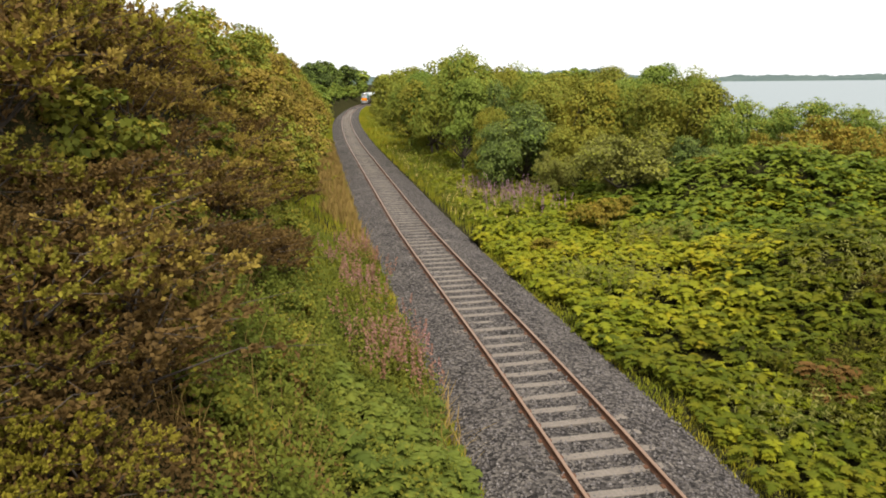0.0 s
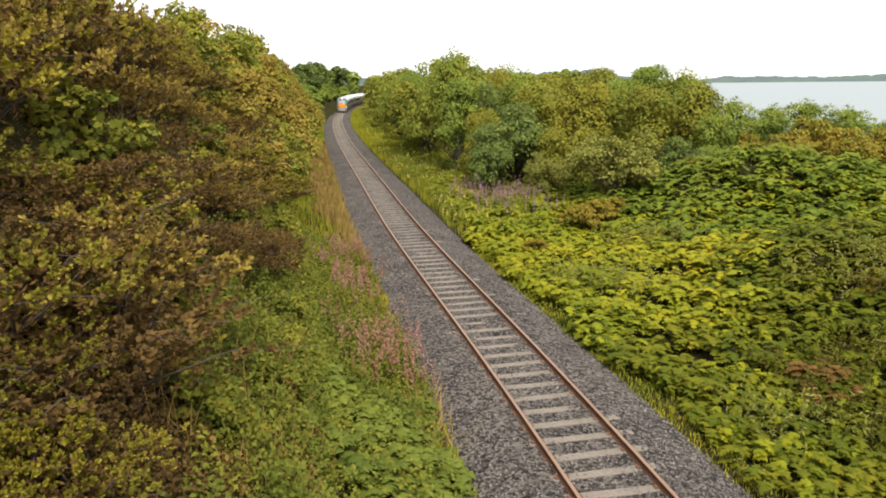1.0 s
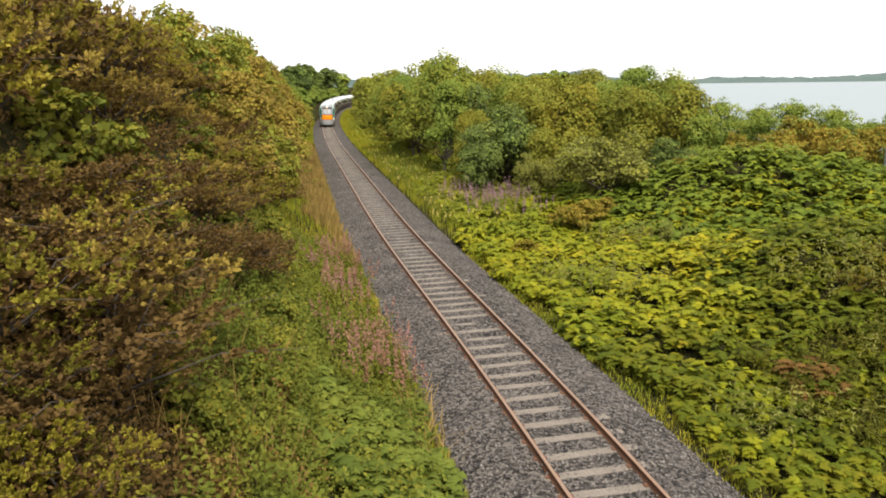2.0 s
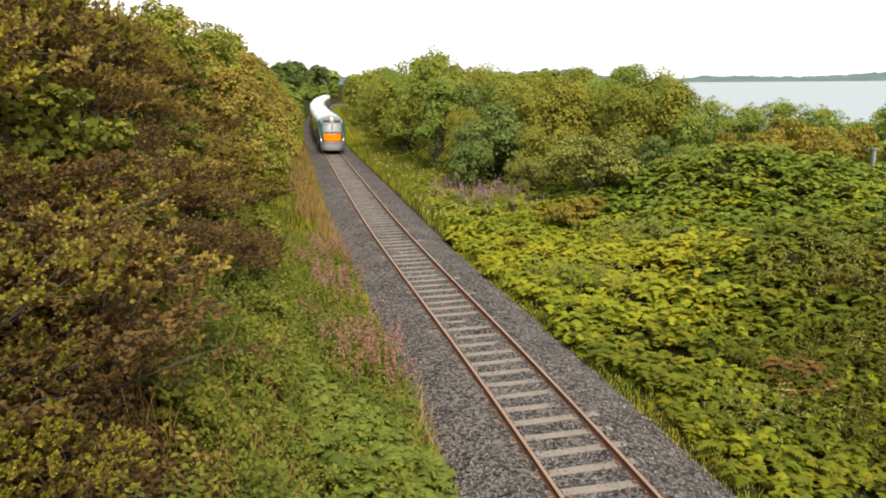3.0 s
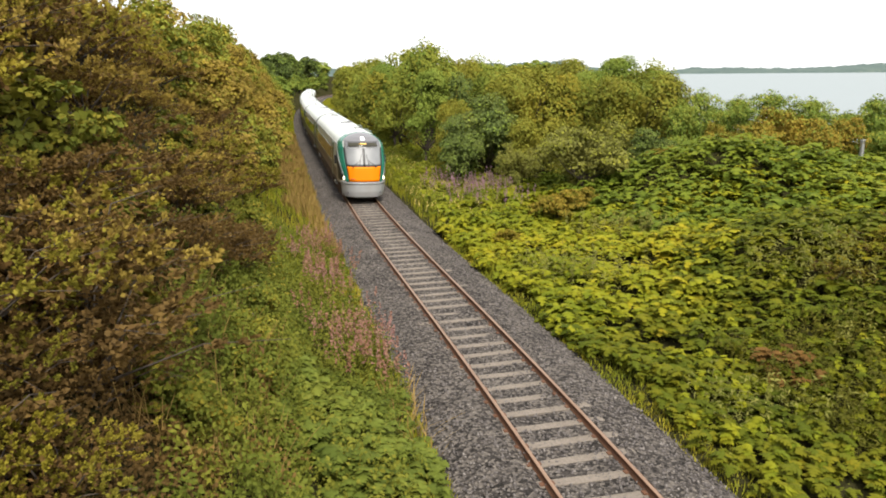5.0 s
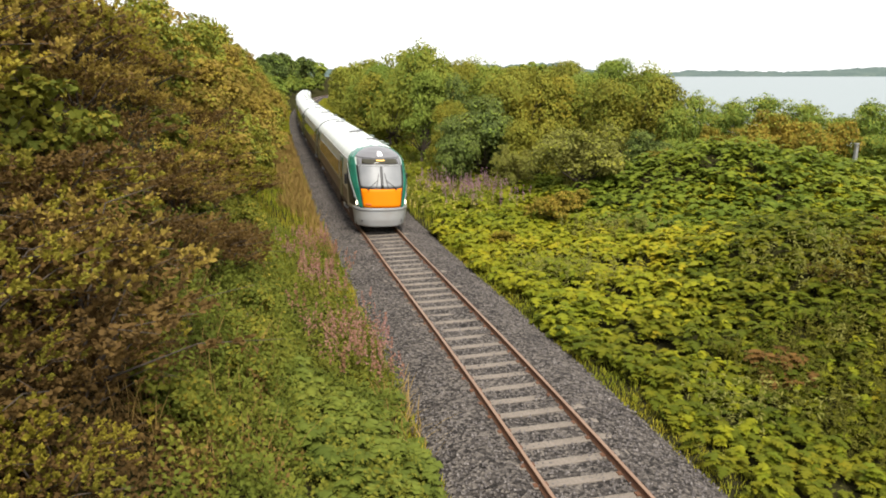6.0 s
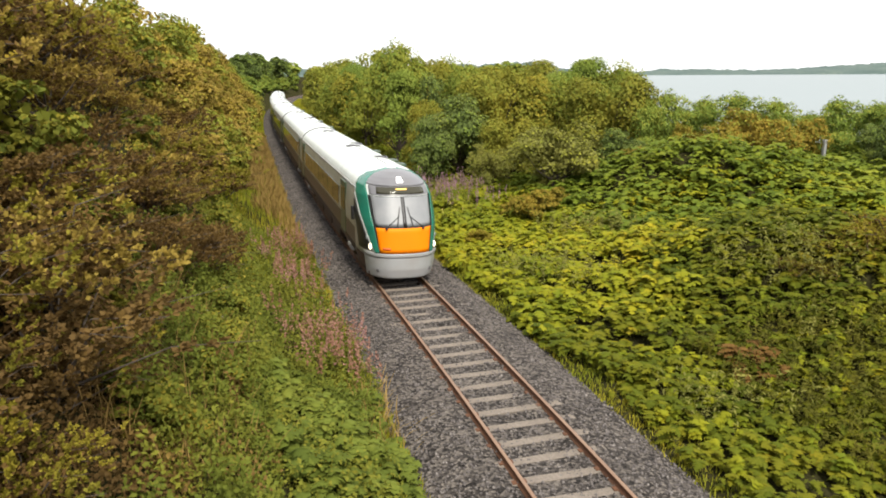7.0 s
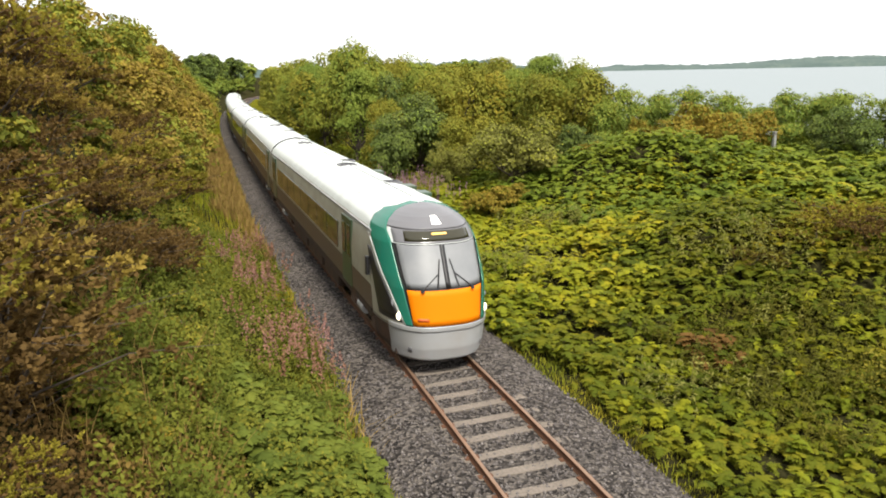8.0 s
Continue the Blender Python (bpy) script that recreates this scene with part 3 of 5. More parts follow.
        arch = lambda z: 0.66 * math.sqrt(max(0.0, 1 - (max(0.0, nose_front(z) - 0.956) / 1.3) ** 2))
        patch("dome_shell", 3.04, 3.86, ((-1, 1), (-1, 1)), WHITE, car, "white roof's rounded front", 0, 16, 60)
        patch("dome", 3.37, 3.826, lambda k: (-arch(3.37 + 0.456 * k), arch(3.37 + 0.456 * k)), DOME, car, "smooth grey dome over the cab", 0.034, 24, 30)
        patch("marking_bar", 1.3, 1.38, ((0.2, 0.33), (0.2, 0.33)), MARK, car, "small unreadable marking", 0.026, 1, 4)
        patch("marker_lamp", 3.47, 3.63, ((-0.045, 0.045), (-0.03, 0.03)), MARKER, car, "white marker lamp housing", 0.07, 4, 4)
        for sgn in (-1, 1):
            f = lambda a, b: (min(sgn * a, sgn * b), max(sgn * a, sgn * b))
            inner = lambda z: arch(z) if z > 3.37 else float(np.interp(z, [1.17, 3.05, 3.37], [0.385, 0.56, 0.66]))
            outer = lambda z: float(np.interp(z, [1.17, 2.2, 3.0, 3.2, 3.45, 3.65, 3.8, 3.83], [0.465, 0.69, 0.87, 0.92, 0.93, 0.82, 0.52, 0.4]))
            patch("corner_pillar", 1.17, 3.83, lambda k: f(inner(1.17 + 2.66 * k), max(inner(1.17 + 2.66 * k) + 0.02, outer(1.17 + 2.66 * k))), GREEN, car, "glossy teal-green corner pillar curving over the roof", 0.03, 44, 10)
            patch("white_edge", 1.17, 3.0, (f(0.465, 0.49), f(0.885, 0.915)), WHITE, car, "thin white edge line", 0.025, 8, 2)
            patch("flank_shell", 1.04, 3.06, (f(0.45, 1.0), f(0.85, 1.0)), SIDE, car, "", -0.002, 8, 6)
            patch("cab_window", 1.22, 2.75, (f(0.495, 0.85), f(0.92, 0.985)), BLACK, car, "black cab side window", 0.012, 8, 6)
            for nm, mt, z, u, r, lb in (("headlamp", HEADLAMP, 1.36, 0.55, 0.1, "lit round headlamp"), ("upper_lamp", SCREEN, 1.64, 0.62, 0.075, "small upper lamp")):
                bm = bmesh.new()
                bmesh.ops.create_uvsphere(bm, u_segments=14, v_segments=8, radius=r, matrix=Matrix.Translation(nose(z, sgn * u, 0.005)) @ Matrix.Diagonal((0.75, 0.4, 1.15, 1)))
                part(nm, bm, mt, car, lb, smooth=True)
            bm = bmesh.new()
            tube(bm, nose(2.05, sgn * 0.25, 0.05), nose(2.42, sgn * 0.06, 0.05), 0.016, 0.012, 5)
            tube(bm, nose(2.1, sgn * 0.09, 0.055), nose(2.72, sgn * 0.04, 0.055), 0.02, 0.012, 5)
            tube(bm, nose(2.0, sgn * 0.25, 0.05), nose(2.09, sgn * 0.25, 0.05), 0.05, 0.04, 6)
            part("wiper", bm, BLACK, car, "black wiper")
            patch("jacking_pad", 0.5, 0.62, (f(0.42, 0.47), f(0.42, 0.47)), DOME, car, "", 0.02, 2, 2)
            bm = bmesh.new()
            p = nose(2.3, sgn * 0.97, 0.06)
            box(bm, p.x - 0.05, p.x + 0.05, p.y - 0.12, p.y + 0.02, 2.0, 2.5, 0.02)
            part("mirror", bm, BLACK, car, "black side camera housing")
        bm = bmesh.new()
        box(bm, -1.15, 1.15, CAR / 2 - 3.2, CAR / 2 - 0.75, 0.28, 0.95, 0.05)
        part("coupling_box", bm, UNDER, car)
    return car


lead = railcar(True)
middle = railcar(False)
cars = [lead, middle] + [copy_thing(middle, Matrix.Identity(4)) for _ in range(4)]

# seconds, and how far along y the nose stands
NOSE = [(0.0, 252), (0.5, 222), (1.0, 188), (1.5, 157), (2.8, 87), (3.0, 74), (3.3, 55.3), (3.5, 53.3), (4.0, 48.8), (4.5, 44.3), (5.8, 33.4), (6.0, 32.0), (6.5, 27.7), (7.0, 23.3), (7.5, 20.0), (8.0, 15.75)]


CANT = -1.6  # degrees by which the curve leans the cars


def car_pose(k, t):
    y = float(hermite([r[0] for r in NOSE], [r[1] for r in NOSE], t))
    mid = float(np.interp(y, _y, _s)) + CAR * (k + 0.5)
    x0, y0, _ = line_at(mid - 7.6)
    x1, y1, _ = line_at(mid + 7.6)
    turn = math.degrees(math.atan2(y0 - y1, x0 - x1)) - 90
    return pose((x0 + x1) / 2 + 0.06, (y0 + y1) / 2, 0, 0, 0, turn) @ pose(0, 0, 0, 0, CANT, 0)


def motions():
    for k, car in enumerate(cars):
        walk(car, [(i * 0.1, car_pose(k, i * 0.1)) for i in range(81)])


# ---- plants ----
def leaf_quads(at, out, size, rng, wide=0.5, droop=0.2, stray=0.55):
    """Pointed four-cornered leaves at the places at, facing roughly along out."""
    n = len(at)
    nrm = out + rng.normal(0, stray, (n, 3))
    nrm /= np.linalg.norm(nrm, axis=1)[:, None] + 1e-9
    along = rng.normal(0, 1, (n, 3))
    along -= nrm * (along * nrm).sum(1)[:, None]
    along /= np.linalg.norm(along, axis=1)[:, None] + 1e-9
    across = np.cross(nrm, along)
    s = size[:, None]
    base, tip = at - along * s * 0.5, at + along * s * 0.5 - nrm * s * droop
    l, r = at + across * s * wide * 0.5 + nrm * s * 0.06, at - across * s * wide * 0.5 + nrm * s * 0.06
    return np.stack([base, l, tip, r], 1)


def quads_to(name, quads, mat, parent=None, label=""):
    f = np.arange(len(quads) * 4).reshape(-1, 4)
    return from_arrays(name, quads.reshape(-1, 3), f, mat, parent, label)


def crown_quads(rng, rx, ry, z0, z1, clumps, leaves, leaf, clump=(0.22, 0.42), spiky=0.0, lift=0.5):
    """A crown: lobes on a lumpy round, tufts on the lobes, leaves on the upper side of each tuft, with shade between."""
    lobes = max(7, clumps // 5)
    d = rng.normal(0, 1, (lobes, 3))
    d /= np.linalg.norm(d, axis=1)[:, None]
    d[:, 2] = np.where((d[:, 2] < -0.3) & (rng.random(lobes) < lift + 0.3), -d[:, 2], d[:, 2])
    half = np.array([rx, ry, (z1 - z0) / 2])
    mid = np.array([0, 0, (z0 + z1) / 2])
    lobe = mid + d * rng.uniform(0.5, 0.72, (lobes, 1)) * half
    big = rng.uniform(0.75, 1.3, lobes) * 0.4 * min(rx, (z1 - z0) / 2 * 1.2)
    tufts = int(clumps * 2.6)
    own = rng.integers(0, lobes, tufts)
    e = rng.normal(0, 1, (tufts, 3)) + d[own] * 0.9 + np.array([0, 0, 0.55])
    e /= np.linalg.norm(e, axis=1)[:, None]
    centre = lobe[own] + e * (big[own] * rng.uniform(0.75, 1.12, tufts))[:, None]
    r = rng.uniform(*clump, tufts) * min(rx, (z1 - z0) / 2) * 0.72
    which = rng.choice(tufts, leaves, p=r ** 2 / (r ** 2).sum())
    o = rng.normal(0, 1, (leaves, 3)) + e[which] * 0.5
    o /= np.linalg.norm(o, axis=1)[:, None]
    o[:, 2] = np.where((o[:, 2] < -0.1) & (rng.random(leaves) < 0.85), -o[:, 2], o[:, 2])
    depth = rng.uniform(0.7, 1.1, leaves) + spiky * 2 * rng.random(leaves) ** 5
    at = centre[which] + o * (r[which] * depth)[:, None] * np.array([1, 1, 0.6])
    at[:, 2] = np.maximum(at[:, 2], min(0.02, z0))
    k = (z1 - z0) / (np.percentile(at[:, 2], 99.3) - z0)
    at[:, 2], centre[:, 2] = z0 + (at[:, 2] - z0) * k, z0 + (centre[:, 2] - z0) * k
    k = rx / np.percentile(np.hypot(at[:, 0], at[:, 1] * rx / ry), 97)
    at[:, :2] *= k
    centre[:, :2] *= k
    face = o * 0.6 + e[which] * 0.25 + np.array([0, 0, 0.5])
    return leaf_quads(at, face, leaf * rng.uniform(0.65, 1.4, leaves), rng, 0.85, stray=0.34), centre


def plant(name, seed, rx, z1, clumps, leaves, leaf, mat, label, category, trunk=0.06, z0=0.1, ry=None, spiky=0.14, mat2=None, clump=(0.22, 0.42)):
    """A bush or tree: a tapered trunk, limbs that reach the clumps, and the crown."""
    rng = np.random.default_rng(seed)
    ob = tagged(new(name), label, category)
    quads, centre = crown_quads(rng, rx, ry or rx, z0, z1, clumps, leaves, leaf, spiky=spiky, clump=clump, lift=0.15 if z0 < 0 else 0.4)
    bm = bmesh.new()
    fork = max(z0, 0) + (z1 - z0) * 0.22
    tube(bm, (0, 0, -0.4), (0.05 * rx, 0, fork), trunk, trunk * 0.65, 7)
    part("trunk", bm, BARK, ob)
    bm = bmesh.new()
    for c in centre[:: max(1, len(centre) // 22)]:
        bend = Vector((c[0] * 0.45, c[1] * 0.45, fork + (c[2] - fork) * 0.3))
        tube(bm, (0.05 * rx, 0, fork - 0.05), bend, trunk * 0.5, trunk * 0.3, 4, False)
        tube(bm, bend, c, trunk * 0.3, trunk * 0.08, 4, False)
    part("branching", bm, BARK, ob)
    m = len(quads) // 5  # the close-grown inside of the crown
    mid = np.array([0, 0, (z0 + z1) / 2])
    seat = mid + (centre[rng.integers(0, len(centre), m)] - mid) * rng.uniform(0.35, 0.95, (m, 1)) + rng.normal(0, 0.09 * rx, (m, 3))
    inside = leaf_quads(seat, np.tile([0, 0, 0.3], (m, 1)), leaf * rng.uniform(1.3, 2.1, m), rng, 0.8)
    tagged(quads_to("inner_crown", inside, mat, ob), kind="stuff")
    if mat2:
        k = int(len(quads) * 0.72)
        tagged(quads_to("crown", quads[:k], mat, ob), kind="stuff"), tagged(quads_to("outer_crown", quads[k:], mat2, ob), kind="stuff")
    else:
        tagged(quads_to("crown", quads, mat, ob), kind="stuff")
    return ob


def gorse(name, seed, rx, z1, shoots, per, needle, mat, label, inner=None, reach=0.56, sprays=15):
    """Gorse: drooping sprays in tiers round a bush, bristling green along their backs, brown and bare below."""
    rng = np.random.default_rng(seed)
    ob = tagged(new(name), label, "bush")
    d = rng.normal(0, 1, (sprays, 3))
    d[:, 2] = np.abs(d[:, 2]) * 0.9 + 0.1
    d /= np.linalg.norm(d, axis=1)[:, None]
    half, mid = np.array([rx, rx, z1 * 0.62]), np.array([0, 0, z1 * 0.3])
    centre = mid + d * half * rng.uniform(0.55, 0.92, (sprays, 1))
    az = np.arctan2(d[:, 1], d[:, 0]) + rng.normal(0, 0.4, sprays)
    fall = rng.uniform(-0.35, 0.25, sprays) + 0.3 * d[:, 2]
    along = np.stack([np.cos(az), np.sin(az), fall], 1)
    along /= np.linalg.norm(along, axis=1)[:, None]
    across = np.stack([-np.sin(az), np.cos(az), 0 * az], 1)
    long = rng.uniform(0.42, 0.78, sprays) * rx
    which = rng.integers(0, sprays, shoots)
    f, g = rng.uniform(-1, 1, shoots), rng.normal(0, 0.36, shoots)
    root = centre[which] + along[which] * (long[which] * f)[:, None] + across[which] * (long[which] * g * (1.1 - 0.5 * f))[:, None]
    root[:, 2] -= 0.09 * rx * (f * f + g * g)
    grow = along[which] * (0.5 + 0.4 * f)[:, None] + across[which] * (0.7 * g)[:, None] + np.array([0, 0, 0.6]) + rng.normal(0, 0.2, (shoots, 3))
    grow /= np.linalg.norm(grow, axis=1)[:, None]
    ln = reach * 0.62 * rng.uniform(0.5, 1.15, shoots)
    u = rng.uniform(0.0, 1.0, (shoots, per))
    p = root[:, None] + grow[:, None] * (ln[:, None] * u)[..., None]
    lean = rng.normal(0, 1, (shoots, per, 3))
    lean /= np.linalg.norm(lean, axis=2)[..., None]
    way = grow[:, None] * 0.75 + lean * (1.05 - 0.5 * u[..., None])
    way /= np.linalg.norm(way, axis=2)[..., None]
    side = np.cross(way, rng.normal(0, 1, way.shape))
    side /= np.linalg.norm(side, axis=2)[..., None]
    n = needle * rng.uniform(0.7, 1.3, (shoots, per, 1)) * (1.15 - 0.45 * u[..., None])
    q = np.stack([p, p + way * n * 0.5 + side * n * 0.32, p + way * n, p + way * n * 0.5 - side * n * 0.32], 2)
    out = u > 0.22
    m = 420
    pick = rng.integers(0, sprays, m)
    seat = centre[pick] + along[pick] * (long[pick] * rng.uniform(-1.5, 0.7, m))[:, None] - np.array([0, 0, 1]) * rng.uniform(0.0, 0.2, (m, 1)) * rx + rng.normal(0, 0.07 * rx, (m, 3))
    inside = leaf_quads(seat, np.tile([0, 0, 0.2], (m, 1)), needle * rng.uniform(1.0, 1.9, m), rng, 0.4)
    tagged(quads_to("dead_growth", inside, DEADGORSE, ob, "dry brown inner growth"), kind="stuff")
    tagged(quads_to("shoot_growth", q[out], mat, ob), kind="stuff")
    tagged(quads_to("inner_growth", q[~out], inner or DRY, ob, "dry brown inner growth"), kind="stuff")
    bm = bmesh.new()
    tube(bm, (0, 0, -0.4), (0, 0, 0.3), 0.06, 0.045, 7)
    part("trunk", bm, BARK, ob)
    bm = bmesh.new()
    for c, w, k in zip(centre, along, long):
        bend = Vector((c[0] * 0.4, c[1] * 0.4, 0.25 + (c[2] - 0.25) * 0.35))
        tube(bm, (0, 0, 0.2), bend, 0.03, 0.02, 4, False)
        tube(bm, bend, c, 0.02, 0.01, 4, False)
        tube(bm, c, c + w * k * 1.1, 0.01, 0.004, 4, False)
    part("branching", bm, BARK, ob)
    return ob


rng = np.random.default_rng(4)
NEAR = [
    gorse("gorse_bush", 21, 1.2, 2.1, 165, 28, 0.09, GORSE, "dense dark olive gorse bush on the cutting slope", DEADGORSE),
    gorse("gorse_bush", 22, 1.35, 2.4, 150, 26, 0.088, DRY, "gorse bush dried to brown on the cutting slope"),
    plant("bramble_bush", 23, 1.25, 1.7, 30, 2600, 0.115, BRAMBLE, "tangled green bramble bush on the cutting slope", "bush", 0.04, -0.5, mat2=GORSE),
    gorse("gorse_bush", 24, 1.1, 2.3, 150, 26, 0.088, TAN, "ochre-brown gorse bush on the cutting slope"),
]
YOUNG = [
    gorse("gorse_bush", 26, 0.8, 1.3, 190, 32, 0.078, FRESH, "fresh yellow-green gorse bush close below the bridge", reach=0.26),
    gorse("gorse_bush", 27, 0.9, 1.4, 190, 32, 0.078, GORSE, "olive gorse bush close below the bridge", reach=0.26),
]
MID = [
    plant("gorse_bush", 31, 1.7, 2.9, 34, 1700, 0.17, TAN, "tan and olive gorse bush along the cutting's edge", "bush", 0.07, -0.8, mat2=GORSE, spiky=0.3),
    plant("hawthorn_bush", 32, 1.8, 3.3, 36, 1700, 0.18, THORN, "olive hawthorn bush along the cutting's edge", "bush", 0.08, -0.8, mat2=GORSE),
    plant("gorse_bush", 33, 1.6, 2.6, 30, 1600, 0.17, TAN, "yellow-brown gorse bush along the cutting's edge", "bush", 0.07, -0.8, mat2=OCHRE, spiky=0.3),
]
TREES = {
    "thorn": plant("hawthorn_tree", 41, 3.0, 5.6, 46, 8500, 0.14, THORN, "rounded olive-green hawthorn beside the line", "tree", 0.16, -0.7, mat2=ASH, spiky=0.05, clump=(0.28, 0.5)),
    "thorn2": plant("hawthorn_tree", 42, 2.6, 4.6, 44, 8000, 0.13, OCHRE, "bushy ochre-green hawthorn beside the line", "tree", 0.14, -0.6, mat2=THORN, spiky=0.05, clump=(0.28, 0.5)),
    "ash": plant("ash_tree", 43, 2.8, 7.0, 50, 9000, 0.14, ASH, "mid-green ash tree above the thicket", "tree", 0.18, -0.8, spiky=0.05, clump=(0.28, 0.5)),
    "elder": plant("elder_bush", 51, 2.4, 4.6, 44, 7500, 0.135, DARKTREE, "dark blue-green elder bush at the thicket's front", "bush", 0.12, -0.2, mat2=ASH, spiky=0.05, clump=(0.28, 0.5)),
    "hedge": plant("hawthorn_tree", 50, 3.0, 5.6, 40, 3000, 0.25, THORN, "olive-green hawthorn further along the line", "tree", 0.16, -0.2, mat2=OCHRE, spiky=0.05, clump=(0.28, 0.5)),
    "sallow": plant("willow_bush", 44, 2.3, 3.6, 54, 7500, 0.115, SALLOW, "round grey-green willow bush", "bush", 0.09, -0.4, mat2=THORN),
    "russet": plant("russet_shrub", 45, 2.0, 2.6, 46, 4600, 0.12, RUSSET, "olive and orange-brown shrub near the lake", "bush", 0.07, -0.4, mat2=THORN),
    "dark": plant("dark_tree", 46, 4.6, 9.5, 64, 3200, 0.55, DARKTREE, "dark green broadleaf tree in the distance", "tree", 0.3, 0.0, mat2=ASH),
    "shore": plant("lakeside_bush", 47, 2.4, 4.4, 40, 5000, 0.145, ASH, "dark green bush on the lake shore", "bush", 0.1, -0.9, mat2=THORN, spiky=0.08, clump=(0.28, 0.48)),
    "far": plant("far_tree", 48, 5.0, 8.0, 44, 850, 1.0, ASH, "green tree in a far hedgerow", "tree", 0.3, 0.0, mat2=THORN),
    "yellow": plant("yellow_shrub", 49, 1.5, 1.9, 30, 3400, 0.1, RUSSET, "yellow-green low shrub among bracken", "bush", 0.05, 0.05, mat2=BRACKEN),
}
used = set()


def set_plant(kind, x, y, size=1.0, group="", sink=0.1, tall=1.0, z=None):
    """Puts a copy of a plant on the ground; the first use takes the plant itself."""
    zz = float(ground_z(x, y)) - sink if z is None else z
    m = pose(x, y, zz, random.uniform(-4, 4), random.uniform(-4, 4), random.uniform(0, 360))
    if kind in used:
        ob = copy_thing(kind, m)
    else:
        ob = kind
        ob.matrix_basis = m
        used.add(kind)
    ob.scale = (size, size, size * tall)
    if group:
        ob["group"] = group
    return ob


def scatter(y0, y1, a0, a1, gap, kinds, weights, size, group, sink=0.15, tall=(0.85, 1.15), skip=None):
    """Plants spread over a stretch beside the line, none too near another."""
    y = y0
    while y < y1:
        a = a0 + random.random() * gap * 0.5
        while a < a1:
            yy, aa = y + random.uniform(-0.35, 0.35) * gap, a + random.uniform(-0.35, 0.35) * gap
            if not (skip and skip(yy, aa)):
                kind = random.choices(kinds, weights)[0]
                set_plant(kind, float(line_x(yy)) + aa * 1.02, yy, random.uniform(*size), group, sink, random.uniform(*tall))
            a += gap
        y += gap


# the cutting's slope: gorse and bramble, then bushes along the edge further off
near_eye = lambda y, a: math.hypot(line_x(y) + a, y) < 4.6
bare = lambda y, a: near_eye(y, a) or a > -np.interp(y, [4, 9, 11, 13, 20, 34], [7.2, 7.3, 7.8, 7.8, 6.2, 5.6])
scatter(8.7, 16.5, -11.8, -5.6, 1.85, NEAR, (6, 1.1, 0.6, 1.0), (0.75, 1.6), "bushes of the cutting slope", 0.1, (0.55, 0.92), skip=bare)
scatter(17.2, 34, -11.8, -5.6, 1.8, NEAR, (4, 0.9, 1.4, 4), (0.75, 1.45), "bushes of the cutting slope", 0.1, (0.62, 0.88), skip=bare)
scatter(4.8, 7.2, -9.2, -7.0, 1.0, YOUNG, (2, 1), (0.6, 0.9), "gorse close below the bridge", 0.2, skip=bare)
scatter(34, 48, -11.2, -5.6, 2.2, MID, (4, 2, 4), (0.75, 1.02), "bushes of the cutting slope", 0.2)
scatter(48, 150, -11.2, -4.9, 2.6, MID, (4, 2, 3), (0.95, 1.4), "bushes of the cutting slope", 0.2)
scatter(10.5, 30, -8.6, -5.0, 1.8, [NEAR[2]], (1,), (0.55, 0.8), "brambles at the slope's foot", 0.2, skip=near_eye)
for a, y, k in ((-6.9, 16.0, 0.85), (-6.6, 17.4, 0.85), (-6.3, 19.3, 0.8), (-7.4, 15.0, 0.8), (-7.1, 16.4, 0.8), (-6.7, 18.4, 0.75), (-6.5, 20.4, 0.7), (-7.2, 21.8, 0.8), (-7.7, 17.4, 0.8), (-7.9, 8.9, 0.65), (-7.8, 9.7, 0.65), (-9.6, 9.4, 0.8), (-8.6, 10.4, 1.0), (-9.3, 11.6, 0.9), (-8.9, 12.9, 1.0), (-7.9, 13.6, 0.8), (-8.3, 14.9, 0.9)):
    set_plant(NEAR[1], float(line_x(y)) + a * 1.02, y, k, "bushes of the cutting slope", 0.3, 0.8)
for a, y, k, n in ((-7.1, 6.9, 0.7, 0), (-7.8, 7.1, 0.75, 1), (-8.4, 7.1, 0.8, 0), (-7.2, 6.2, 0.8, 0)):
    set_plant(YOUNG[n], float(line_x(y)) + a * 1.02, y, k, "gorse close below the bridge", 0.15)
for a, y, k in ((-7.7, 7.9, 0.5), (-8.6, 8.2, 0.62), (-8.7, 9.4, 0.7), (-7.7, 10.3, 0.6), (-7.5, 11.6, 0.6)):
    set_plant(NEAR[0], float(line_x(y)) + a * 1.02, y, k, "bushes of the cutting slope", 0.2, 0.8)
for i in range(22):  # the bushes along the crest
    y, a = 11.2 + 1.0 * i, -10.9 + 0.55 * math.sin(i * 2.2)
    set_plant(NEAR[(0, 3, 3, 0, 0)[i % 5]], float(line_x(y)) + a * 1.02, y, 1.12 + 0.14 * math.sin(i * 1.7), "bushes of the cutting slope", 0.1, 1.05)
# trees over the curve
for x, y, s in ((-38, 205, 0.72), (-40, 222, 0.95), (-40, 240, 0.85), (-48, 198, 1.02), (-41, 258, 1.12), (-40, 275, 0.9), (-37, 292, 1.05)):
    set_plant(TREES["dark"], x, y, s, "trees by the curve")
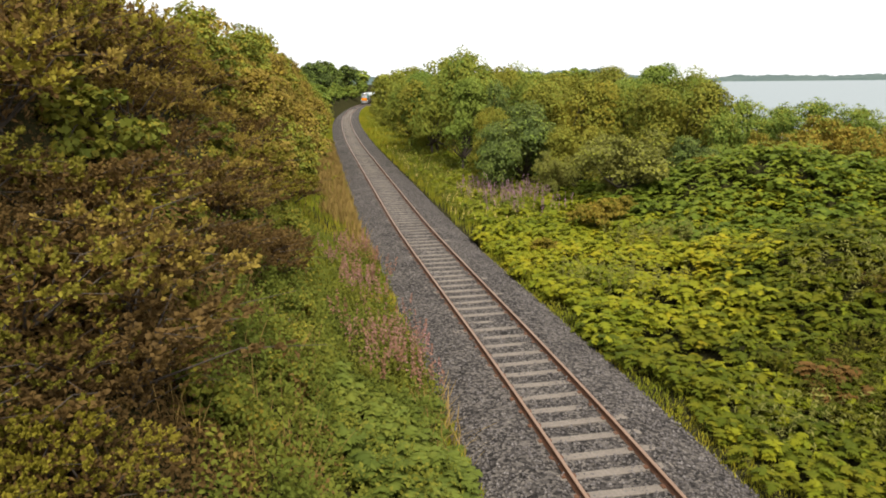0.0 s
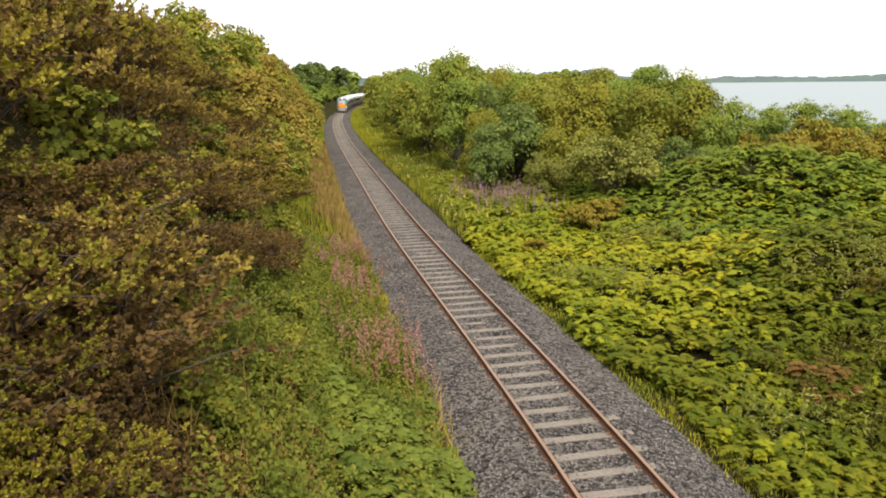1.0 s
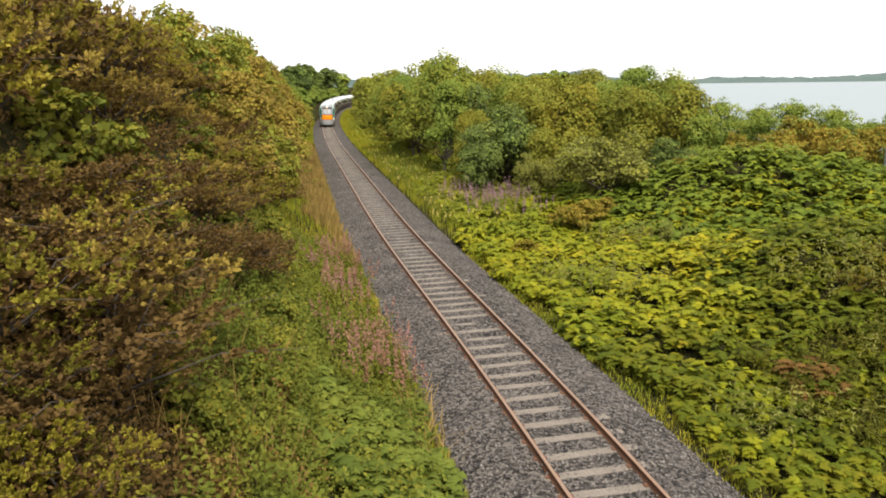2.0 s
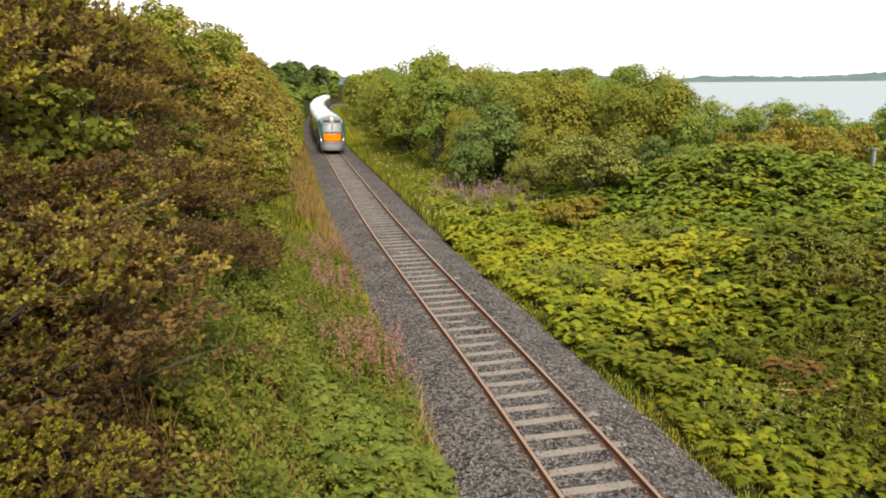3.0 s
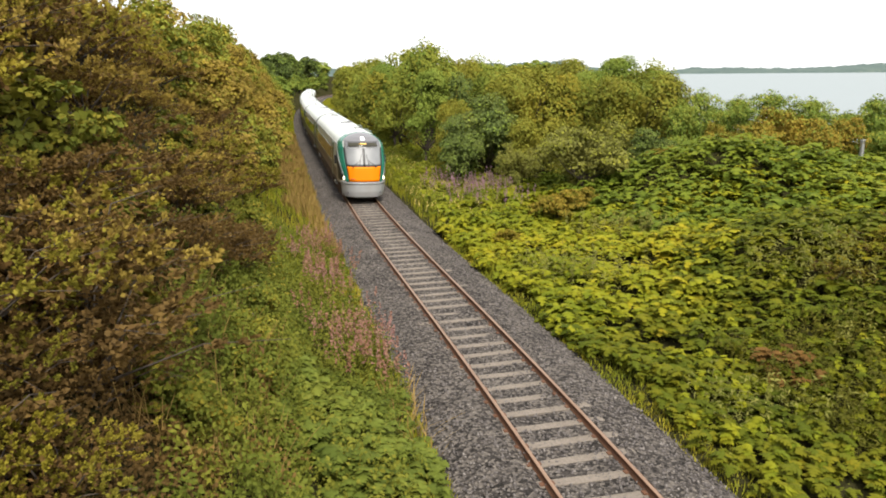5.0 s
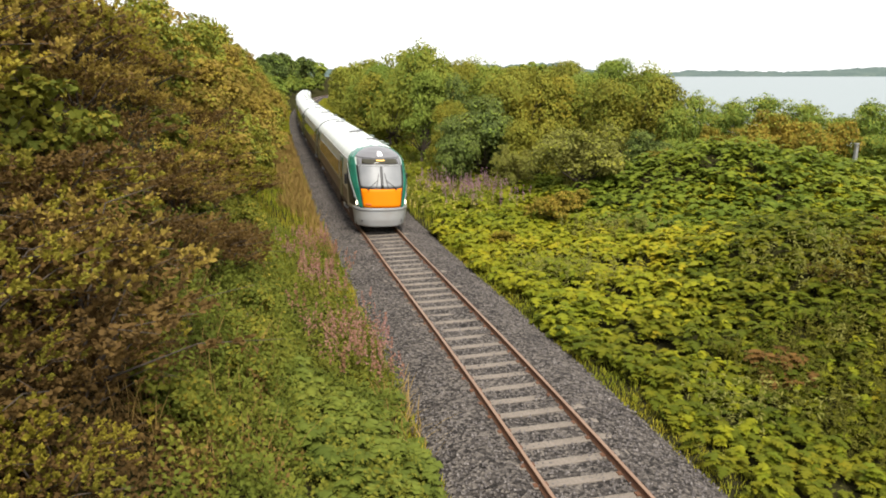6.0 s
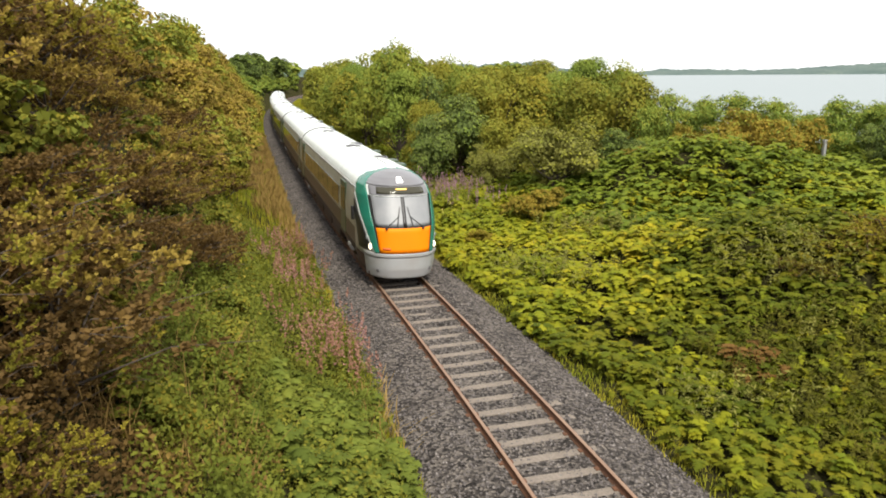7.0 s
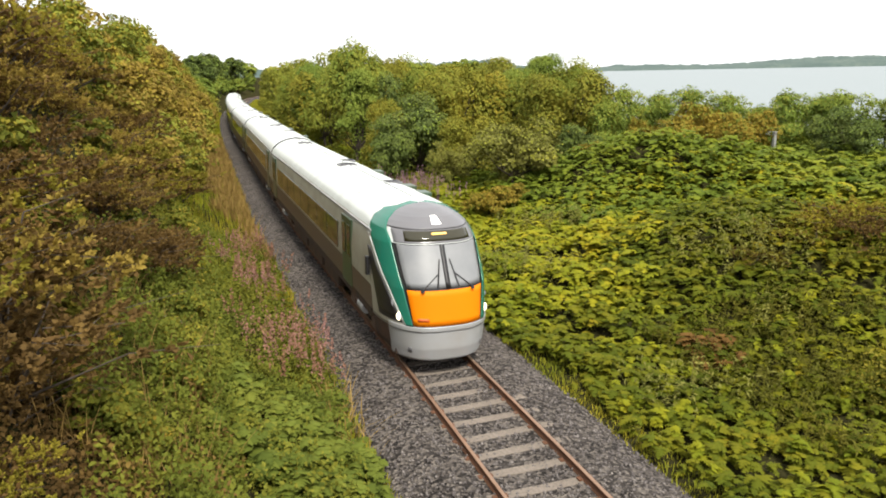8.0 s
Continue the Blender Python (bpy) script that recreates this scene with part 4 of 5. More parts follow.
# the thicket on the lake side
for kind, x, y, s, tall in (
    ("thorn", 2.5, 62.0, 1.19, 1.52), ("ash", 1.7, 57.5, 0.86, 1.38), ("thorn", -0.9, 69.5, 0.92, 1.56), ("thorn", -3.6, 82.0, 1.0, 1.44), ("elder", 4.6, 55.0, 0.86, 1.93), ("elder", 5.7, 49.5, 1.22, 1.09), ("elder", 3.5, 47.0, 0.70, 1.54), ("thorn2", 9.1, 55.0, 1.25, 1.30), ("thorn2", 12.4, 58.0, 1.23, 1.16), ("ash", 17.7, 60.0, 1.01, 1.09), ("thorn", 14.9, 57.0, 0.90, 1.30), ("thorn2", 16.9, 51.0, 1.33, 1.03), ("thorn", 20.2, 55.0, 0.73, 1.27),
    ("sallow", 10.2, 40.5, 1.27, 0.96), ("thorn2", 8.6, 46.0, 0.85, 1.23), ("sallow", 7.0, 44.0, 0.62, 1.54), ("elder", 15.8, 45.5, 0.77, 0.83), ("russet", 15.7, 42.0, 0.60, 1.04), ("thorn2", 3.6, 53.0, 0.74, 1.74),
    ("thorn", 18.9, 58.0, 1.15, 1.09), ("thorn", 19.0, 53.0, 0.84, 1.33), ("ash", 15.7, 61.0, 0.95, 1.00), ("thorn", 7.8, 60.0, 0.94, 1.49), ("thorn2", 5.1, 64.0, 0.96, 2.03), ("ash", -1.6, 74.0, 0.92, 1.37),
    ("thorn2", -0.4, 73, 1.35, 1.3), ("thorn", -1.6, 84, 1.35, 1.15), ("thorn2", -3.0, 95, 1.35, 1.3), ("ash", 1.4, 80, 1.15, 1.15), ("hedge", -5.0, 108, 1.35, 1.25),
    ("hedge", -7.2, 121, 1.35, 1.25), ("hedge", -8.8, 135, 1.35, 1.2), ("hedge", -10.6, 150, 1.35, 1.2), ("hedge", -12.6, 166, 1.3, 1.2), ("hedge", -14.0, 182, 1.3, 1.2),
    ("hedge", 4.0, 100, 1.5, 1.31), ("hedge", 0.0, 118, 1.5, 1.31), ("hedge", -4.0, 138, 1.6, 1.15), ("thorn", 9.0, 78, 1.4, 1.1), ("thorn2", 16.0, 70, 1.5, 1.1),
    ("thorn2", 14.0, 82, 1.5, 1.05), ("hedge", -14.2, 200, 1.4, 1.25), ("hedge", -14.0, 220, 1.4, 1.2), ("hedge", -12.0, 242, 1.4, 1.25)):
    set_plant(TREES[kind], x, y, s, "thicket on the lake side", 0.25, tall)
for kind, x, y, s, tall in (
    ("shore", 19.1, 48.0, 0.68, 1.45), ("shore", 21.2, 49.0, 0.69, 1.28), ("shore", 23.3, 50.0, 0.71, 1.15), ("shore", 23.9, 48.0, 0.68, 1.34), ("shore", 26.1, 49.0, 0.70, 1.10), ("shore", 28.4, 50.0, 0.72, 0.96), ("shore", 28.9, 48.0, 0.69, 1.12), ("shore", 31.2, 49.0, 0.71, 0.91), ("shore", 33.5, 50.0, 0.72, 0.92), ("shore", 33.8, 48.0, 0.69, 1.08), ("shore", 36.3, 49.0, 0.71, 1.05),
    ("shore", 21.7, 52.0, 0.84, 1.30), ("shore", 25.3, 54.0, 0.91, 1.06), ("shore", 27.4, 52.0, 0.97, 1.03), ("shore", 29.3, 50.0, 0.77, 1.18), ("shore", 32.2, 50.0, 0.77, 0.87), ("shore", 30.5, 44.0, 0.83, 1.12), ("shore", 34.1, 46.0, 0.79, 1.18), ("shore", 36.5, 46.0, 0.95, 1.02), ("russet", 21.1, 42.5, 0.96, 1.17), ("russet", 24.6, 44.0, 1.17, 1.26), ("russet", 26.0, 42.0, 0.95, 1.29), ("russet", 20.5, 45.0, 0.64, 1.80), ("elder", 30.2, 40.0, 0.62, 1.17), ("shore", 37.7, 44.0, 0.92, 1.00), ("shore", 39.0, 42.0, 0.88, 1.08)):
    set_plant(TREES[kind], x, y, s, "bushes on the lake shore", 0.25, tall)
for x, y, s in ((7.4, 34.5, 1.05), (8.8, 35.5, 0.8), (4.6, 30.5, 0.5)):
    set_plant(TREES["yellow"], x, y, s, "low shrubs among the bracken")
for x, y, k in ((12.6, 18.4, 0.7), (13.6, 19.2, 0.75)):
    set_plant(NEAR[0], x, y, k, "dark bushes in the bracken", 0.3, 0.7)
for x, y, k, n in ((14.2, 18.6, 0.85, 0), (15.1, 18.9, 1.0, 0), (15.2, 17.6, 0.85, 1)):
    set_plant(NEAR[n], x, y, k, "dark bushes in the bracken", 0.3, 0.8)
set_plant(TREES["elder"], 29.3, 36.9, 0.75, "bushes on the lake shore", 0.3, 1.0)
for i in range(20):  # low bushes between the line and the thicket
    y = 104 + 8.2 * i
    set_plant(TREES["hedge"], float(line_x(y)) + 7.2 + 0.9 * math.sin(i * 2.3), y, 0.55 + 0.1 * math.sin(i * 1.7), "bushes along the curve", 0.2)
for i in range(26):  # bushes down to the line, before the dark trees
    y = 150 + 6 * i
    set_plant(TREES["far"], float(line_x(y)) - 8.5 - 2 * math.sin(i * 2.1), y, 0.42 + 0.12 * math.sin(i * 1.3), "bushes along the curve", 0.3)
for i in range(16):  # the tree line inside the curve
    set_plant(TREES["far"], -14 + 4.4 * i, 306 + 9 * math.sin(i * 1.9) + 0.5 * i, 1.2 + 0.12 * math.sin(i * 2.7), "tree line inside the curve", 0.4)
for i in range(12):
    set_plant(TREES["far"], -6 + 3.2 * math.sin(i * 2.3) + 0.8 * i, 250 + 4 * i, 0.75 + 0.1 * math.sin(i), "tree line inside the curve", 0.4)
hedge = [(54, 300, 1.4), (60, 296, 1.3), (47, 306, 1.2), (67, 305, 1.0), (78, 325, 0.8)] + [(-80 + 6.2 * i, 325 + 14 * math.sin(i * 1.7), 0.85 + 0.25 * math.sin(i * 2.9)) for i in range(8)]
for x, y, s in hedge:
    set_plant(TREES["far"], x, y, s, "far hedgerow trees")


# bracken, ferns, grass and flowers: nobody could count them
def fern_bed_mesh(x, y, z, size, rng, fronds=4, pinnae=7):
    """Ferns: upright stalks, each bending over into a drooping, toothed, triangular frond; gives corners and faces."""
    n = len(x)
    az = rng.uniform(0, 6.283, (n, fronds))
    ln = size[:, None] * rng.uniform(0.7, 1.25, (n, fronds))
    lump = 1 + 0.3 * wave(x, y, 1.9, 1.6, 0.7) + 0.2 * wave(x, y, 4.3, 3.7, 2.1)
    stalk = np.maximum(size * lump, 0.12)[:, None] * rng.uniform(0.55, 1.5, (n, fronds))
    e0, e1 = rng.uniform(0.0, 0.6, (n, fronds, 1)), rng.uniform(0.4, 1.1, (n, fronds, 1))
    u = np.arange(pinnae + 1) / pinnae
    tilt = e0 - (e0 + e1) * u
    step = ln[..., None] / pinnae
    dx, dy = np.cos(az)[..., None], np.sin(az)[..., None]
    out = np.cumsum(np.cos(tilt) * step, 2) - 0.25 * ln[..., None]
    spine = np.stack([x[:, None, None] + dx * out, y[:, None, None] + dy * out, z[:, None, None] + stalk[..., None] + np.cumsum(np.sin(tilt) * step, 2)], -1)
    ahead = np.stack([dx * np.cos(tilt), dy * np.cos(tilt), np.sin(tilt)], -1)
    spread = (ln[..., None] * 0.5 * (1.05 - u[:-1]) ** 0.8 * rng.uniform(0.8, 1.15, (n, fronds, pinnae)))[..., None]
    rows = [spine]
    for sgn in (-1, 1):
        aside_way = np.stack([-sgn * dy + 0 * tilt, sgn * dx + 0 * tilt, -rng.uniform(0.1, 0.5, tilt.shape)], -1)[:, :, :-1]
        tip = spine[:, :, :-1] + aside_way * spread + ahead[:, :, :-1] * spread * 0.45
        back = spine[:, :, :-1] + aside_way * spread * 0.55 - ahead[:, :, :-1] * spread * 0.06
        rows += [back, tip]
    v = np.concatenate(rows, 2)
    k, p = v.shape[2], pinnae
    i = np.arange(p)
    face = np.concatenate([np.stack([i, p + 1 + i, 2 * p + 1 + i, i + 1], 1), np.stack([i + 1, 4 * p + 1 + i, 3 * p + 1 + i, i], 1)])
    f = (face[None] + k * np.arange(n * fronds)[:, None, None]).reshape(-1, 4)
    return v.reshape(-1, 3), f


def sown(rng, n, y0, y1, a0, a1, keep=None):
    y = rng.uniform(y0, y1, n)
    a = rng.uniform(a0, a1, n)
    if keep is not None:
        k = keep(y, a)
        y, a = y[k], a[k]
    x = line_x(y) + a * 1.02
    return x, y, ground_z(x, y)


def fern_bed(name, seed, n, y0, y1, a0, a1, size, mat, label, keep=None, pinnae=9, fronds=6):
    rng = np.random.default_rng(seed)
    x, y, z = sown(rng, n, y0, y1, a0, a1, keep)
    v, f = fern_bed_mesh(x, y, z, rng.uniform(*size, len(x)) * np.interp(y, [9, 18], [0.72, 1.0]), rng, fronds, pinnae)
    return tagged(from_arrays(name, v, f, mat), label, "ferns", kind="stuff")


def edge_wave(y):
    return 0.3 * np.sin(y * 0.9) + 0.2 * np.sin(y * 2.3 + 1)


fern_bed("bracken", 61, 7600, 8, 28, 2.6, 23, (0.21, 0.4), BRACKEN, "green bracken covering the level ground", lambda y, a: (a > 2.75 + edge_wave(y)) & (y < 20.5 + 1.5 * np.sin(a) + 7 * np.clip((a - 7.5) / 3, 0, 1)), 5, 4)
fern_bed("bracken", 60, 3400, 19, 34, 2.6, 23, (0.26, 0.45), YELLOWED, "yellowing bracken covering the level ground", lambda y, a: (a > 2.75 + edge_wave(y)) & (y > 18.2 + 1.5 * np.sin(a * 1.7) + 7 * np.clip((a - 7.5) / 3, 0, 1)), 4, 4)
fern_bed("bracken", 62, 1900, 33, 52, 3.6, 11.5, (0.28, 0.5), YELLOWED, "yellow-green bracken further along the line", lambda y, a: (a > 3.4 + edge_wave(y)), 3, 4)
fern_bed("bracken", 64, 3800, 29, 52, 10.5, 34, (0.34, 0.6), GREENED, "fresh green bracken on the rise before the lake", None, 3, 4)
fern_bed("bracken", 67, 1600, 18, 36, 21, 36, (0.4, 0.65), GREENED, "green bracken towards the lake", None, 3, 3)
fern_bed("dry_bracken", 68, 75, 14.4, 16.6, 5.6, 7.8, (0.36, 0.48), FOX, "reddish-brown dead bracken patch", lambda y, a: ((y - 15.5) / 0.75) ** 2 + ((a - 6.7) / 0.65) ** 2 < 1, 6, 4)
fern_bed("bracken", 69, 800, 50, 74, 3.4, 9, (0.3, 0.5), YELLOWED, "yellow-green bracken in the margin", lambda y, a: a > 3.2 + edge_wave(y), 4, 4)
fern_bed("ferns", 63, 1500, 6.5, 15, -6.0, -2.5, (0.19, 0.34), FERN, "fresh green ferns at the foot of the slope", lambda y, a: (a < -2.65 - edge_wave(y) * 0.5) & (a > -5.2 + 0.12 * (14 - y)), 8, 4)


def single_ferns(name, mat, seeds, spots, label, group, size=0.8):
    """Ferns that stand apart, each a thing of its own, on a few shared shapes."""
    shapes = []
    for s in seeds:
        rng = np.random.default_rng(s)
        v, f = fern_bed_mesh(np.zeros(1), np.zeros(1), np.zeros(1), np.array([size]), rng, 6, 8)
        shapes.append(from_arrays(name, v, f, mat))
    for i, (x, y) in enumerate(spots):
        ob = shapes[i] if i < len(shapes) else new(name, shapes[i % len(shapes)].data)
        ob.matrix_basis = pose(x, y, float(ground_z(x, y)) + 0.06, random.uniform(-8, 8), random.uniform(-8, 8), random.uniform(0, 360))
        k = random.uniform(0.75, 1.25)
        ob.scale = (k, k, k)
        tagged(ob, label, "fern", group)


rng = np.random.default_rng(65)
fx, fy, _ = sown(rng, 240, 9, 22, 3.0, 10, lambda y, a: a > 2.95 + edge_wave(y))
single_ferns("bracken_plant", YELLOWED, (661, 662, 663, 664), list(zip(fx, fy)), "arching yellow-green bracken plant near the ballast", "bracken near the track", 0.27)
fx, fy, _ = sown(rng, 70, 7.5, 14, -5.6, -2.9)
single_ferns("fern_plant", FERN, (671, 672, 673), list(zip(fx, fy)), "arching fresh green fern at the slope's foot", "ferns at the slope's foot", 0.32)


def blades(name, seed, n, y0, y1, a0, a1, tall, mat, label, keep=None, width=0.012, lean=0.35, category="grass"):
    """Grass blades, thin and leaning."""
    rng = np.random.default_rng(seed)
    x, y, z = sown(rng, n, y0, y1, a0, a1, keep)
    n = len(x)
    h = rng.uniform(*tall, n)
    az = rng.uniform(0, 6.283, n)
    off = h * lean * rng.random(n)
    w = width * (1 + 0.02 * y)
    base = np.stack([x, y, z - 0.03], 1)
    side = np.stack([-np.sin(az) * w, np.cos(az) * w, 0 * w], 1)
    tip = base + np.stack([np.cos(az) * off, np.sin(az) * off, h], 1)
    mid = base * 0.45 + tip * 0.55 + np.stack([0 * h, 0 * h, h * 0.08], 1)
    q = np.stack([base, mid + side, tip, mid - side], 1)
    return tagged(quads_to(name, q, mat), label, category, kind="stuff")


blades("grass", 71, 34000, 24, 230, 2.6, 10, (0.3, 0.8), GRASS, "rough yellow-green grass beside the track", lambda y, a: a < 3.0 + y * 0.06)
blades("grass", 72, 16000, 22, 150, -6.0, -2.5, (0.25, 0.7), GRASS, "rough green grass at the slope's foot")
blades("dry_grass", 73, 17000, 26, 86, -5.2, -2.6, (0.4, 0.95), STRAW, "tall straw-coloured dry grass beside the ballast", lambda y, a: (a > -4.9 + 2.2 * ((y - 56) / 30) ** 2 + 0.5 * np.sin(y * 0.8)), lean=0.6)
blades("dry_grass", 75, 700, 9, 15, -7.8, -5.4, (0.5, 1.0), STRAW, "thin dry grass stalks among the brambles", None, 0.007, 1.0)
blades("dry_grass", 78, 120, 12.6, 15.4, -3.3, -2.45, (0.35, 0.8), STRAW, "bleached grass stalks fallen over the ballast edge", None, 0.01, 1.6)
blades("verge_grass", 76, 6000, 8, 32, 2.45, 3.6, (0.08, 0.22), GRASS, "short grass along the ballast edge", None, 0.01, 0.7)
blades("verge_grass", 77, 5000, 8, 32, -3.6, -2.5, (0.12, 0.35), GRASS, "short grass along the ballast edge", None, 0.01, 0.7)


def low_leaves(name, seed, n, y0, y1, a0, a1, high, leaf, mat, label, keep=None):
    """A tangle of leaves over the ground, in lumps."""
    rng = np.random.default_rng(seed)
    x, y, z = sown(rng, n, y0, y1, a0, a1, keep)
    n = len(x)
    lump = high * (0.5 + 0.5 * wave(x, y, 1.7, 2.1, seed) + 0.3 * wave(x, y, 4.6, 4.1, seed))
    at = np.stack([x, y, z + np.maximum(lump, 0.2) * rng.uniform(0.25, 1.1, n)], 1)
    return tagged(quads_to(name, leaf_quads(at, np.tile([0.25, -0.35, 0.6], (n, 1)), leaf * rng.uniform(0.4, 1.5, n), rng, 0.6), mat), label, "undergrowth", kind="stuff")


low_leaves("bramble_tangle", 81, 32000, 5, 30, -7.0, -2.7, 0.9, 0.085, BRAMBLE, "low green bramble tangle at the slope's foot", lambda y, a: a < -2.9 + 0 * y)
low_leaves("bramble_tangle", 86, 42000, 3, 17, -9.0, -5.0, 1.2, 0.078, BRAMBLE, "green bramble and gorse tangle close below the bridge", lambda y, a: a > -np.interp(y, [3, 9, 11, 17], [6.6, 6.9, 7.7, 7.3]) + 0.4 * np.sin(3 * y))
low_leaves("dry_undergrowth", 87, 24000, 3, 20, -12.5, -6.5, 0.5, 0.065, DRY, "dry brown litter and twigs under the gorse")
low_leaves("bramble_tangle", 88, 9000, 10, 14.5, 7.6, 12.5, 1.0, 0.085, GORSE, "olive bramble tangle in the bracken", lambda y, a: ((y - 12) / 2) ** 2 + ((a - 10) / 2.4) ** 2 < 1)
low_leaves("dry_undergrowth", 89, 2600, 9, 12.5, -7.2, -5.0, 0.75, 0.085, DRY, "orange-brown dying leaves in the bramble tangle", lambda y, a: wave(y, a, 1.3, 1.7, 3) > 0.25)
low_leaves("dry_undergrowth", 90, 15000, 4.5, 11, -9.6, -6.2, 0.5, 0.075, DRY, "dead brown needles and leaves under the young gorse")
low_leaves("undergrowth", 82, 16000, 17, 60, -14, -5, 0.7, 0.1, GORSE, "olive undergrowth between the gorse bushes")
low_leaves("undergrowth", 83, 22000, 8, 60, 2.7, 30, 0.28, 0.1, BRAMBLE, "green undergrowth beneath the bracken")
low_leaves("undergrowth", 84, 13000, 50, 160, 4, 22, 1.0, 0.28, THORN, "olive undergrowth beneath the thicket")
low_leaves("undergrowth", 85, 9000, 50, 170, -16, -3.2, 0.9, 0.25, THORN, "olive undergrowth along the cutting")


def willowherb(name, seed, n, y0, y1, a0, a1, mat, label, keep=None, tall=(0.95, 1.55), per=24):
    """Flower spikes: a green leafy stem and a tapering head of small blooms."""
    rng = np.random.default_rng(seed)
    x, y, z = sown(rng, n, y0, y1, a0, a1, keep)
    n = len(x)
    h = rng.uniform(*tall, n)
    lean = rng.normal(0, 0.1, (n, 2)) * h[:, None]
    u = rng.uniform(0.55, 1.0, (n, per))
    r = 0.07 * (1.15 - u) / 0.6
    th = rng.uniform(0, 6.283, (n, per))
    at = np.stack([x[:, None] + lean[:, :1] * u + r * np.cos(th), y[:, None] + lean[:, 1:] * u + r * np.sin(th), z[:, None] + h[:, None] * u], -1).reshape(-1, 3)
    out = np.stack([np.cos(th), np.sin(th), 0.3 + 0 * th], -1).reshape(-1, 3)
    heads = quads_to(name, leaf_quads(at, out, rng.uniform(0.045, 0.075, len(at)), rng, 0.8), mat)
    tagged(heads, label, "flowers", kind="stuff")
    stems("flower_stem_growth", rng, x, y, z, h, lean, 0.62, BRAMBLE, "green leafy stems below the flower spikes")


def stems(name, rng, x, y, z, h, lean, reach, mat, label, per=14):
    """Upright stems set with narrow leaves."""
    n = len(x)
    u = rng.uniform(0.02, reach, (n, per))
    th = rng.uniform(0, 6.283, (n, per))
    at = np.stack([x[:, None] + lean[:, :1] * u + 0.06 * np.cos(th), y[:, None] + lean[:, 1:] * u + 0.06 * np.sin(th), z[:, None] + h[:, None] * u], -1).reshape(-1, 3)
    out = np.stack([0.4 * np.cos(th), 0.4 * np.sin(th), 0.8 + 0 * th], -1).reshape(-1, 3)
    tagged(quads_to(name, leaf_quads(at, out, rng.uniform(0.1, 0.17, len(at)), rng, 0.28), mat), label, "herbs", kind="stuff")


def herbs(seed, n, y0, y1, a0, a1, tall, mat, label, keep=None):
    rng = np.random.default_rng(seed)
    x, y, z = sown(rng, n, y0, y1, a0, a1, keep)
    h = rng.uniform(*tall, len(x))
    stems("herb_growth", rng, x, y, z, h, rng.normal(0, 0.1, (len(x), 2)), 1.0, mat, label, 16)


herbs(94, 1900, 13, 32, 3.6, 11, (0.95, 1.5), SALLOW, "grey-green tall herbs among the bracken", lambda y, a: wave(y, a, 0.5, 0.6, 2) > 0.6)
# these herbs also stand in for the picture's darker lower right corner
herbs(98, 1900, 9, 17, 5.6, 13, (0.5, 1.0), DARKHERB, "dark green herbs among the bracken, also darkened for lens corner falloff", lambda y, a: wave(y, a, 0.7, 0.8, 4) > -0.35)
herbs(95, 800, 14, 30, -5.4, -2.6, (0.35, 0.75), BRAMBLE, "green herbs among the willowherb")
herbs(96, 1500, 38, 78, 2.9, 7.5, (0.6, 1.2), BRAMBLE, "green tall herbs in the margin")
herbs(97, 500, 38, 70, 2.9, 7.5, (0.6, 1.1), SALLOW, "grey-green herbs in the margin")
willowherb("willowherb", 91, 470, 14.2, 29, -4.9, -2.5, PINK, "faded pink willowherb spikes beside the ballast", lambda y, a: (wave(y, a, 1.1, 1.6, 5) > -0.1) & (a > -4.6 + 0.5 * np.sin(y)), (0.9, 1.55), 26)
willowherb("willowherb", 92, 300, 37, 47, 4.2, 9.0, MAUVE, "mauve willowherb before the thicket", lambda y, a: wave(y, a, 0.9, 0.7, 1) > -0.2, (1.2, 1.9))
willowherb("meadowsweet", 93, 160, 36, 80, 2.8, 6.0, CREAM, "cream meadowsweet heads in the margin grass", None, (0.6, 1.0), 14)

